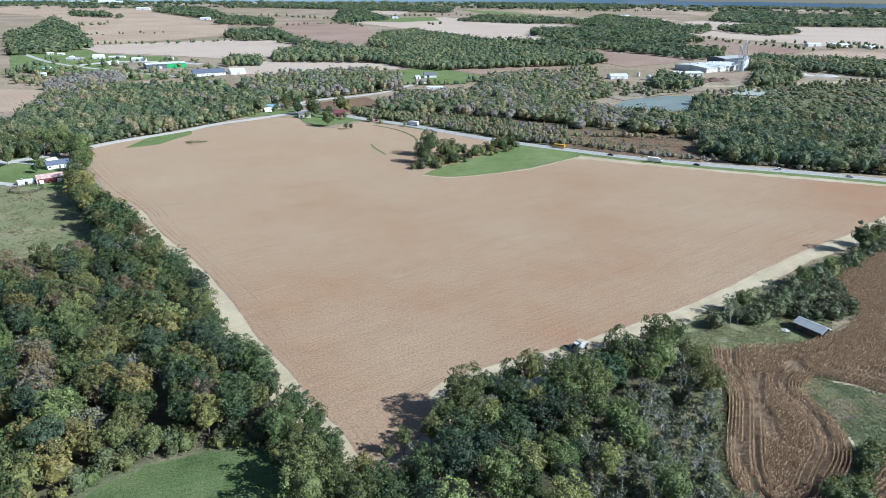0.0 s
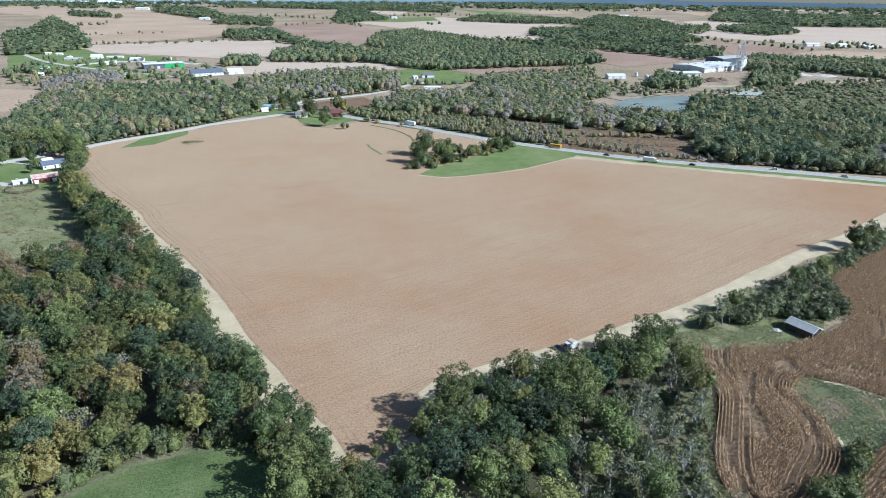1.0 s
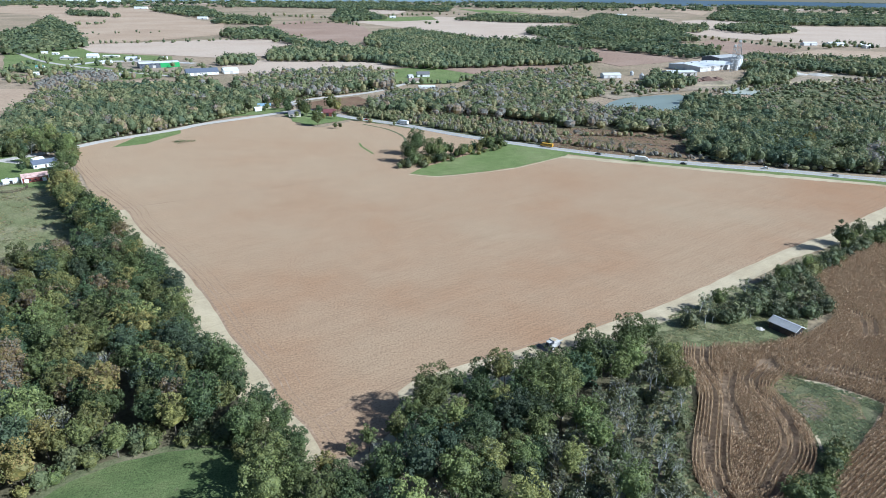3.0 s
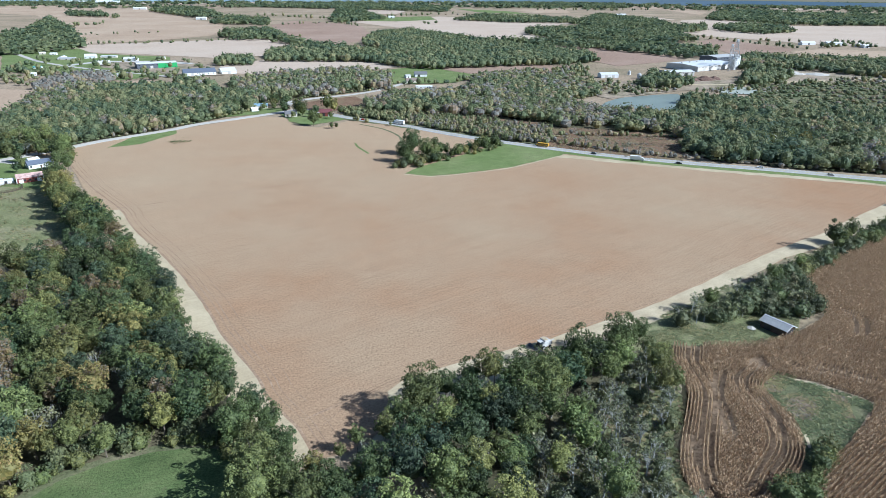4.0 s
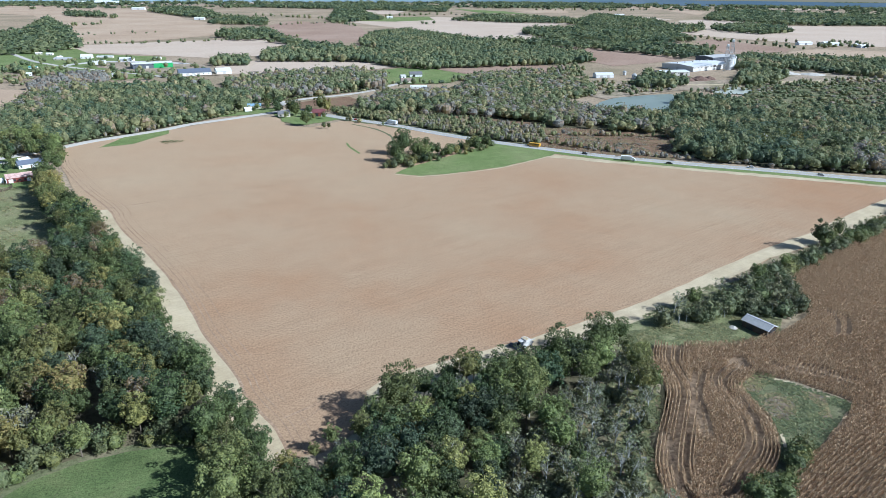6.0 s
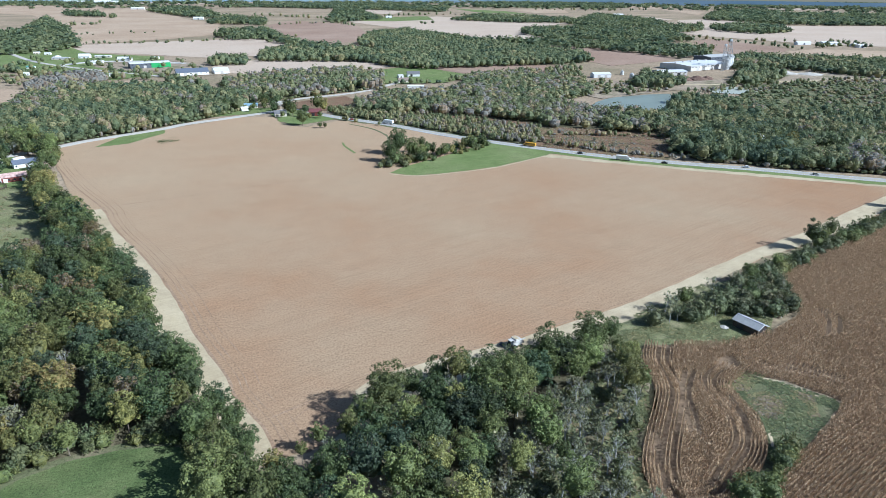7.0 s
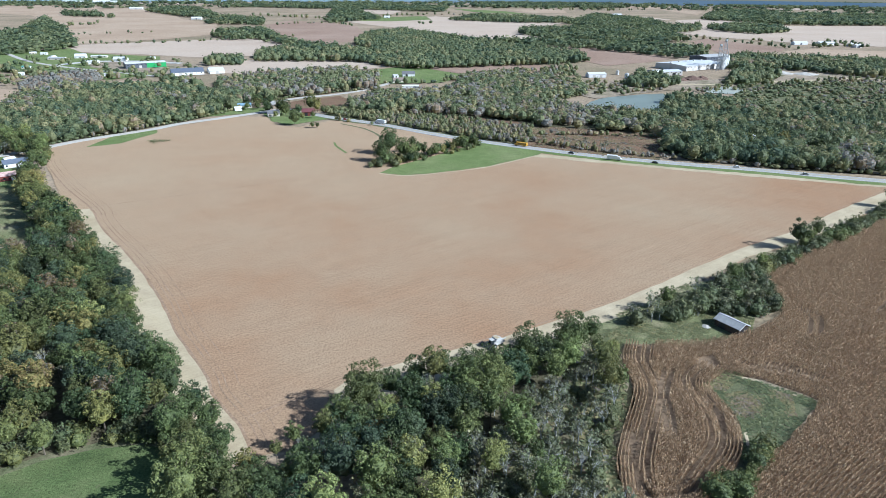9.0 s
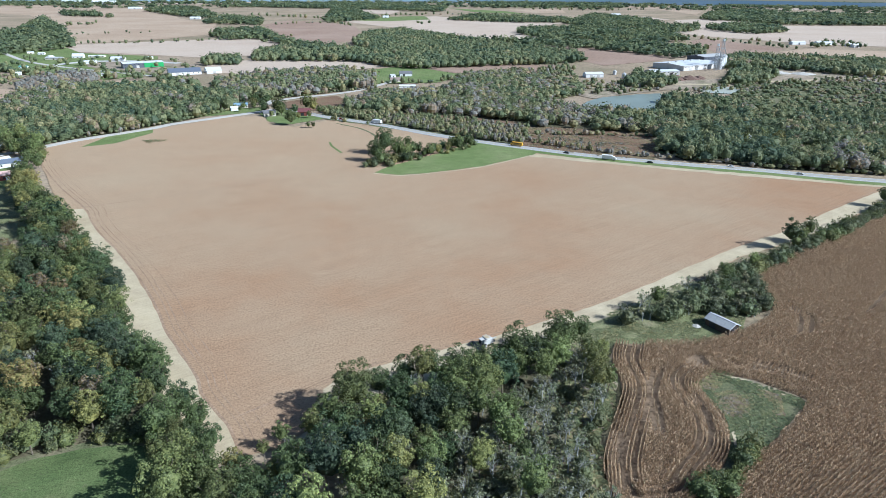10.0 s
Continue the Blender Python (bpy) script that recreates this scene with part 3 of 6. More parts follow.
def scatter(poly, spacing, seed, jitter=0.42):
    """Uneven places in a polygon, about that far apart."""
    p = np.array(poly, float)
    lo, hi = p.min(0), p.max(0)
    nr = np.random.RandomState(seed)
    gx, gy = np.meshgrid(np.arange(lo[0], hi[0] + spacing, spacing), np.arange(lo[1], hi[1] + spacing, spacing * 0.87))
    gx = gx + (np.arange(gx.shape[0]) % 2)[:, None] * spacing / 2
    pts = np.stack([gx.ravel(), gy.ravel()], 1) + nr.uniform(-jitter, jitter, (gx.size, 2)) * spacing
    return pts[inside(poly, pts)]


def canopy_templates(seed, kinds, cards, size, height=1.0, radius=0.42, lobes=5, core=2, fill=0.82):
    """Small tree shapes of unit height, to be joined into woods."""
    rng = random.Random(seed)
    out = []
    for _ in range(kinds):
        r = radius * rng.uniform(0.85, 1.2)
        lb = lobes_for(rng, height, r, lobes, 0.15)
        out.append(np.concatenate([leaf_cards(rng, lb, cards, size, lift=0.65, ruffle=0.38)[0], core_quads(rng, height * 0.93, r * fill, 0.04, core)]))
    return out


def woods(label, pts, templates, height, spread, seed, tones=(0.1, 0.75), name="woodland", vary=0.35):
    """Many distant trees as one piece of woodland."""
    nr = np.random.RandomState(seed)
    pts = np.asarray(pts)
    pts = pts[np.abs(pts[:, 0] - 17) < 0.69 * pts[:, 1] + 90]     # the stretch of country that is looked over
    n = len(pts)
    if not n:
        return None
    vs, tone = [], []
    for i, (x, y) in enumerate(pts):
        t = templates[nr.randint(len(templates))]
        a, h = nr.uniform(0, 6.283), height * nr.uniform(1 - vary, 1 + vary) * (1 + 0.25 * noise.noise((x / 45, y / 45, seed * 1.3)))
        w = spread * nr.uniform(0.7, 1.4)
        c, s = math.cos(a), math.sin(a)
        q = np.empty_like(t)
        q[:, 0], q[:, 1], q[:, 2] = x + (t[:, 0] * c - t[:, 1] * s) * w, y + (t[:, 0] * s + t[:, 1] * c) * w, t[:, 2] * h
        vs.append(q)
        big = noise.noise((x / 60, y / 60, seed * 3.1)) * 0.4
        tone.append(np.full(len(t) // 4, min(1.0, max(0.0, nr.uniform(*tones) + big)), np.float32))
    v = np.concatenate(vs).astype(np.float32)
    nq = len(v) // 4
    me = bpy.data.meshes.new(name)
    me.vertices.add(len(v))
    me.vertices.foreach_set("co", v.ravel())
    me.loops.add(nq * 4)
    me.loops.foreach_set("vertex_index", np.arange(nq * 4, dtype=np.int32))
    me.polygons.add(nq)
    me.polygons.foreach_set("loop_start", np.arange(0, nq * 4, 4, dtype=np.int32))
    me.update(calc_edges=True)
    me.attributes.new("tone", "FLOAT", "FACE").data.foreach_set("value", np.concatenate(tone))
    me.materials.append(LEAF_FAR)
    return tagged(new(name, me), label, "woodland", kind="stuff")


def tufts(label, poly, count, size, seed, tones, name="rough_grass", holes=()):
    """Weeds and grass tufts over a piece of ground, joined."""
    nr = np.random.RandomState(seed)
    p = np.array(poly, float)
    pts = nr.uniform(p.min(0), p.max(0), (int(count * 2.2), 2))
    pts = pts[inside(poly, pts)]
    for h in holes:
        pts = pts[~inside(h, pts)]
    pts = pts[:count]
    patch = np.array([noise.noise((x / 9, y / 9, seed)) for x, y in pts])
    pts, patch = pts[patch > -0.25], patch[patch > -0.25]
    n = len(pts) * 2
    c = np.repeat(pts, 2, 0)
    a = nr.uniform(0, 6.283, n)
    s = size * nr.uniform(0.5, 1.4, n) * (1 + np.repeat(patch, 2))
    d = np.stack([np.cos(a), np.sin(a)], 1) * s[:, None]
    e = np.stack([-np.sin(a), np.cos(a)], 1) * s[:, None] * 0.6
    h = lambda k: (s * nr.uniform(k - 0.12, k + 0.16, n))[:, None]
    v = np.stack([np.concatenate([c - d, h(0.08)], 1), np.concatenate([c - e, h(0.28)], 1), np.concatenate([c + d, h(0.1)], 1), np.concatenate([c + e, h(0.28)], 1)], 1).reshape(-1, 3)
    me = bpy.data.meshes.new(name)
    me.from_pydata(v.tolist(), [], np.arange(n * 4).reshape(-1, 4).tolist())
    tone = np.clip(nr.uniform(tones[0], tones[1], n) + np.repeat(patch, 2) * 0.2, tones[0] - 0.08, tones[1]).astype(np.float32)
    me.attributes.new("tone", "FLOAT", "FACE").data.foreach_set("value", tone)
    me.materials.append(LEAF_FAR)
    return tagged(new(name, me), label, "grass", kind="stuff")


def hypot_road(x, y):
    """Distance from the middle of the highway."""
    return min(math.hypot(x - q.x, y - q.y) for q in ROAD_LINE)


# ---- woods in the distance ----
ROAD_LINE = smooth_line(HIGHWAY, 6)
MID = canopy_templates(11, 20, 56, 0.09, radius=0.46, lobes=14, core=2, fill=0.79)
EDGE = canopy_templates(14, 14, 140, 0.076, radius=0.46, lobes=22, core=3, fill=0.74)
FARM = canopy_templates(12, 14, 20, 0.13, radius=0.46, lobes=10, core=2, fill=0.82)
CLUMP = canopy_templates(13, 12, 13, 0.21, radius=0.5, lobes=8, core=1, fill=0.84)

MIDWOODS = [
    ("dense autumn woodland along the side road", [(-393, 603), (-418, 700), (-421, 785), (-310, 791), (-217, 750), (-170, 712), (-182, 640), (-200, 610), (-222, 575), (-240, 545), (-262, 525), (-280, 500), (-300, 470), (-345, 430)], 7.2, 11.0),
    ("woodland belt beyond the farmstead", [(-259, 844), (-193, 936), (-119, 974), (-57, 913), (-49, 804), (-96, 775), (-130, 745), (-160, 720), (-211, 745)], 7.6, 11.0),
    ("grey-green woodland behind the highway", [(-68, 680), (-39, 759), (46, 786), (59, 920), (150, 957), (213, 844), (197, 771), (134, 707), (172, 657), (231, 628), (238, 586), (211, 545), (116, 552), (90, 520), (40, 552), (-20, 605), (-68, 632)], 6.8, 9.5),
    ("dense green woodland beside the pond", [(217, 590), (270, 700), (285, 745), (330, 740), (345, 670), (457, 653), (640, 690), (560, 480), (400, 420), (318, 430), (263, 446), (214, 466), (200, 490), (212, 540)], 7.2, 10.5),
]
MARSH = [(108, 576), (128, 584), (174, 568), (214, 553), (202, 496), (190, 466), (166, 470), (136, 483), (96, 508)]
BRUSH_ZONE = [(-88, 668), (-29, 639), (26, 620), (78, 595), (110, 574), (97, 504), (71, 527), (49, 535), (16, 554), (-25, 579), (-80, 614)]
CLEARINGS = [MARSH, BRUSH_ZONE, [(-26, 655), (41, 634), (107, 604), (120, 550), (100, 572), (40, 613), (-24, 642)],
             [(296, 482), (318, 508), (334, 492), (312, 474)], [(276, 522), (278, 538), (292, 538), (292, 520)]]
for i, (label, poly, gap, h) in enumerate(MIDWOODS):
    pts = scatter(poly, gap, 40 + i, 0.6)
    for hole in CLEARINGS:
        pts = pts[~inside(hole, pts)]
    pts = pts[[noise.noise((x / 22, y / 22, 5.0 + i)) > -0.42 and hypot_road(x, y) > 12 for x, y in pts]]
    near = pts[:, 1] < 740
    tones = (0.0, 0.9) if i in (0, 3) else (0.25, 1.1)
    close = pts[:, 1] < 570
    woods(label, pts[near & ~close], MID, h, 11.5, 60 + i, tones, vary=0.28)
    woods(label, pts[close], EDGE, h, 11.5, 80 + i, tones, vary=0.28)
    woods(label, pts[~near], FARM, h, 12.0, 70 + i, tones, vary=0.28)
    rim = np.array(edged(poly, 4.5, 4.0, i + 1))
    woods("low brush along the woodland edge", rim, FARM, 3.6, 5.5, 640 + i, (0.35, 1.0), "scrub", 0.6)
    sheet("woodland_floor", poly, 0.012 + 0.004 * i, M["floor"], "dark leaf-strewn woodland floor", "ground", 10, 3, i)

FARWOODS = [
    [(-277, 1096), (-305, 1244), (-235, 1347), (-83, 1262), (-155, 1423), (-161, 1718), (-83, 1863), (37, 1660), (154, 1437), (211, 1335), (282, 1247), (274, 1119), (173, 1069), (118, 1049), (-5, 1003), (-58, 1037), (-108, 1100)],
    [(228, 1762), (258, 1955), (444, 2033), (586, 1944), (644, 2148), (861, 2208), (743, 1914), (644, 1832), (604, 1574), (496, 1499), (436, 1558), (305, 1545)],
    [(807, 2011), (902, 2188), (1051, 2300), (1091, 2151), (994, 1908), (874, 1830), (817, 1914)],
    [(324, 1453), (427, 1524), (563, 1352), (508, 1212), (445, 1178), (384, 1278), (307, 1369)],
]
FARWOODS += [
    [(506, 1135), (580, 1239), (629, 1191), (760, 1148), (860, 1090), (800, 930), (639, 942), (550, 1032), (470, 1027)],
    [(1004, 2591), (1116, 2448), (1154, 2280), (1494, 2287), (1699, 2280), (2217, 2996), (1988, 3070), (1624, 3187), (1622, 3598), (1291, 3258)],
    [(47, 2452), (169, 2856), (499, 2612), (477, 2289), (236, 2325)],
    [(-1010, 1583), (-1030, 1681), (-1259, 2206), (-1398, 2471), (-837, 1602), (-674, 1308), (-703, 1189), (-747, 1165)],
    [(-1408, 2601), (-1502, 2791), (-1346, 2762), (-1200, 2495), (-1293, 2525)],
    [(-1168, 2457), (-1221, 2582), (-1181, 2542), (-1125, 2421)],
    [(-1289, 3061), (-1374, 3525), (-1160, 3400), (-768, 2490), (-864, 2473)],
    [(-705, 2117), (-795, 2578), (-590, 2391), (-513, 2081)],
    [(-506, 1601), (-556, 1805), (-452, 1866), (-339, 1564), (-426, 1504)],
]
FARWOODS += [
    [(-357, 1479), (-360, 1598), (-245, 1400), (-169, 1353), (-224, 1285)],
    [(-377, 2345), (-506, 3470), (-368, 3262), (-198, 2497), (-323, 2242)],
    [(-1166, 3776), (-644, 4405), (65, 3888), (30, 3203), (-629, 3527)],
    [(282, 4994), (1437, 5548), (1059, 3932), (709, 3947), (258, 3937)],
    [(1944, 5715), (3937, 6163), (2637, 4105), (1784, 4212)],
    [(-2733, 4316), (-2066, 4712), (-1782, 4063), (-2326, 3671)],
    [(-344, 1033), (-350, 1137), (-303, 1122), (-280, 1038)],
    [(263, 841), (314, 967), (343, 867), (303, 813)],
]
FARWOODS += [
    [(387, 848), (481, 1013), (508, 947), (451, 862)],
    [(439, 2283), (694, 3011), (794, 2529), (736, 2160), (478, 2038)],
    [(-471, 792), (-466, 900), (-418, 879), (-364, 711), (-423, 708)],
    [(-310, 791), (-326, 851), (-298, 852), (-260, 803), (-277, 756)],
    [(111, 1526), (302, 1343), (356, 1486), (305, 1545)],
]
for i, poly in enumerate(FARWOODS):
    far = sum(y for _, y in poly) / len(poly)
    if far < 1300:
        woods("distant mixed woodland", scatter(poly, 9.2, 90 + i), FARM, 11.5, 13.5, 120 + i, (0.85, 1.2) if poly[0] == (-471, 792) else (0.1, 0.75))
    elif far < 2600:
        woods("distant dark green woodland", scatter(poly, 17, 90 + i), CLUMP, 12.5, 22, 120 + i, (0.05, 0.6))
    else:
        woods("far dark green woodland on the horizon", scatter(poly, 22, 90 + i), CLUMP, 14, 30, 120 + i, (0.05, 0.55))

# hedgerows, lone trees and scrub between the fields
HEDGES = [
    ([(-711, 1385), (-560, 1450), (-430, 1545), (-330, 1640)], 22, 7), ([(-760, 1180), (-690, 1330)], 16, 9), ([(-843, 1647), (-789, 1671), (-713, 1739)], 34, 7),
    ([(-490, 2110), (-330, 2230), (-240, 2080)], 30, 8), ([(652, 1673), (685, 1557), (730, 1486), (756, 1381)], 20, 8), ([(805, 1423), (873, 1455), (926, 1432)], 17, 10),
    ([(96, 1100), (215, 1070), (232, 1012)], 14, 7), ([(-90, 1000), (-160, 955), (-250, 935)], 15, 8), ([(-1037, 1888), (-1053, 2020), (-1022, 2053), (-1014, 2084)], 20, 10),
    ([(-44, 2201), (-26, 2197), (-6, 2206)], 26, 14), ([(844, 1481), (929, 1531), (957, 1504)], 17, 11),
    ([(-620, 1000), (-560, 930), (-480, 900), (-400, 880)], 16, 9), ([(-440, 960), (-380, 920), (-340, 890)], 20, 7), ([(-60, 850), (20, 862), (66, 930)], 12, 7),
    ([(754, 1612), (812, 1552), (847, 1571)], 36, 8), ([(-780, 2620), (-600, 2650), (-400, 2500)], 40, 12),
    ([(-200, 2700), (0, 2900), (300, 2950)], 50, 12), ([(500, 3600), (800, 3500), (1100, 3650)], 60, 14), ([(-1700, 3500), (-1300, 3700), (-1000, 3600)], 70, 14)]
for i, (line, gap, h) in enumerate(HEDGES):
    pts = np.array([(q.x, q.y) for q in smooth_line(line, gap * 0.55)])
    pts += np.random.RandomState(i).normal(0, gap * 0.22, pts.shape)
    woods("hedgerow of trees between fields", pts, FARM, h, h * 1.15, 300 + i, (0.1, 0.85), "hedgerow", 0.5)
SCRUBLAND = [[(326, 698), (431, 863), (603, 882), (780, 890), (640, 690), (487, 690)], [(185, 776), (227, 906), (285, 865), (302, 808), (240, 772)], [(300, 800), (470, 880), (640, 945), (660, 900), (480, 845), (340, 790)],
             [(-600, 960), (-480, 900), (-420, 880), (-480, 800), (-620, 880)], [(60, 950), (230, 1010), (210, 870), (150, 950)]]
for i, poly in enumerate(SCRUBLAND):
    pts = scatter(poly, (5.2, 7, 7, 13, 7)[i], 500 + i, 0.7)
    pts = pts[[noise.noise((x / 17, y / 17, 2.0 + i)) > -0.1 for x, y in pts]]
    woods("low scrub and young trees on rough ground", pts, FARM, (3.4, 5, 4.5, 7, 7)[i], (7, 7, 6, 9, 8)[i], 520 + i, (0.3, 1.0), "scrub", 0.6)
ring = np.random.RandomState(77)
az, far = ring.uniform(-0.72, 0.72, 1100), ring.uniform(3700, 4750, 1100)
keep = np.array([noise.noise((a * 9, r / 500, 3.3)) > -0.05 for a, r in zip(az, far)])
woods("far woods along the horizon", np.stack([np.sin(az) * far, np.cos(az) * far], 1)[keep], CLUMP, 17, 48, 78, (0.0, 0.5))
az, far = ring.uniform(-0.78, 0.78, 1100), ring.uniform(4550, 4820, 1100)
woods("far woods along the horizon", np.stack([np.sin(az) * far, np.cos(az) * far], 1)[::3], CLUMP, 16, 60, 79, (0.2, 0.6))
# plain added strip that closes the view; its material glows as far haze
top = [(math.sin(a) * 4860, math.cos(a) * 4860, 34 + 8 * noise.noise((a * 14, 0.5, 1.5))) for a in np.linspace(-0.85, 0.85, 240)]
tagged(mesh_object("backdrop", [(x, y, -1) for x, y, _ in top] + top, [(k, k + 1, k + 241, k + 240) for k in range(239)], HAZE_GLOW),
       "plain glowing blue haze backdrop along the horizon", "backdrop", kind="structure")
woods("scattered village trees", scatter([(-640, 1080), (-520, 1150), (-420, 1120), (-300, 960), (-300, 880), (-420, 860), (-600, 930)], 30, 811, 0.6), FARM, 7.5, 9, 812, (0.1, 0.8), vary=0.5)
sheet("marsh", CLEARINGS[2], 0.06, M["marsh"], "strip of dry brown reeds behind the roadside brush", "marsh", 6, 3)
sheet("yard_lawn", CLEARINGS[3], 0.06, M["grass"], "small green lawn among roadside trees", "lawn", 5, 1.5)
sheet("marsh", MARSH, 0.07, M["marsh"], "dry brown reed marsh behind the highway", "marsh", 5, 3)
sheet("brush_floor", BRUSH_ZONE, 0.065, M["rough"], "brown weedy ground under grey brush", "ground", 5, 3)
pts = scatter(BRUSH_ZONE, 3.6, 951, 0.6)
pts = pts[[noise.noise((x / 14, y / 14, 4.0)) > -0.3 and hypot_road(x, y) > 7.5 for x, y in pts]]
gold = pts[:, 0] < -20
woods("grey leafless brush between highway and woods", pts[~gold], MID, 5.0, 4.8, 952, (0.5, 1.1), "scrub", 0.5)
woods("yellowing shrubs beside the highway", pts[gold], MID, 5.0, 5.0, 953, (0.55, 0.95), "scrub", 0.4)
tufts("dry brown reeds in the marsh", MARSH, 3600, 0.8, 954, (0.88, 0.95), "reeds")
line = np.array([(q.x, q.y) for q in smooth_line([(-20, 622), (30, 575), (72, 540), (100, 524), (118, 512), (140, 500), (166, 484), (205, 468)], 1.9)])
line = line + np.random.RandomState(8).normal(0, 2.2, line.shape)
woods("grey leafless brush along the highway", line, FARM, 3.6, 3.8, 905, (0.75, 1.25), "scrub", 0.6)


# ---- trees near the field ----
OAK = [make_tree(("broadleaf_tree", "oak_tree")[i % 2], ("tall dark green broadleaf tree in the woods", "rounded green oak tree in the woods")[i % 2], 200 + i, 13.6 + 0.9 * (i % 4), 4.5 + 0.5 * (i % 3), 36 + i % 5, 1750, 0.42, 0.12) for i in range(6)]
ROUND = [make_tree("round_oak", "large round-headed dark green oak at the field edge", 211, 18.6, 7.0, 60, 3800, 0.44, 0.1)]
WIDE = [make_tree("spreading_oak", "wide spreading dark green oak at the field edge", 212 + i, 16.0 + i, 6.0 + 0.4 * i, 48, 2900, 0.44, 0.08) for i in range(2)]
MAPLE = [make_tree("turning_tree", "broadleaf tree turning yellow and rust", 220 + i, 13.2 + 0.9 * (i % 4), 4.1 + 0.4 * (i % 3), 30 + i % 4, 1500, 0.42, 0.12, LEAF_GOLD) for i in range(4)]
ASH = [make_tree("ash_tree", "light green broadleaf tree in the woods", 240 + i, 14.0 + 1.1 * (i % 3), 4.2 + 0.4 * (i % 3), 32, 1600, 0.42, 0.1, LEAF_BRIGHT) for i in range(3)]
CEDAR = [make_tree("blue_green_tree", "dense blue-green tree in the woods", 260 + i, 13.0 + 1.3 * i, 3.9 + 0.35 * i, 30, 1500, 0.4, 0.08, LEAF_BLUE) for i in range(3)]
SLIM = [make_tree("slender_tree", "slender olive green tree in the woods", 230 + i, 12.5 + i, 2.9 + 0.35 * i, 26, 1000, 0.4, 0.1, LEAF_OLIVE) for i in range(4)]
YARD = [make_tree("shade_tree", "rounded green shade tree beside the road", 280 + i, 11.0 + 1.2 * i, 4.2 + 0.4 * i, 24, 620, 0.66, 0.12, (LEAF_DARK, LEAF_OLIVE, LEAF_DARK)[i]) for i in range(3)]
BUSH = [make_tree("bush", "low rounded green bush", 250 + i, 4.0 + i * 0.7, 2.8 + 0.3 * i, 18, 420, 0.38, 0.0, LEAF_OLIVE) for i in range(4)]
BARE = [make_bare("bare_tree", "bare grey tree with most of its leaves gone", 270 + i, 11 + i, 90 + 60 * i) for i in range(4)]
BRUSH = [make_bare("grey_brush", "grey leafless brush thicket", 290 + i, 5.5 + 0.7 * i, 160, 0.95) for i in range(4)]
LONE = [make_tree("field_tree", "solitary green tree beside the headland", 310, 14.0, 4.6, 18, 1100, 0.5, 0.4, LEAF_OLIVE)]
SCRUB = [make_tree("grey_scrub", "dull grey-green scrub bush", 330 + i, 4.4 + 0.7 * i, 2.8 + 0.25 * i, 20, 420, 0.38, 0.0, LEAF_DULL) for i in range(4)]
TALL = [make_tree("tall_oak", "tall wide green oak between lawn and field", 216 + i, 15.0 + i, 5.8 - 0.3 * i, 46, 2600, 0.43, 0.06, (LEAF_OLIVE, LEAF_DARK)[i]) for i in range(2)]
USED, TAKEN = set(), []
nr = np.random.RandomState(5)


def plant(kinds, x, y, low=0.85, high=1.2, apart=0.0):
    if any((x - a) ** 2 + (y - b) ** 2 < r * r for a, b, r in TAKEN):
        return None
    if apart:
        TAKEN.append((x, y, apart))
    src = kinds[nr.randint(len(kinds))]
    m = Matrix.Translation((x, y, 0)) @ Matrix.Rotation(nr.uniform(0, 6.283), 4, "Z") @ Matrix.Scale(nr.uniform(low, high), 4)
    if src.name in USED:
        src = copy_thing(src, pose(0, 0, 0))
    else:
        USED.add(src.name)
    src.matrix_basis = m
    return src


def mixed(*shares):
    u = nr.uniform()
    for kinds, share in shares:
        if u < share:
            return kinds
        u -= share
    return shares[-1][0]


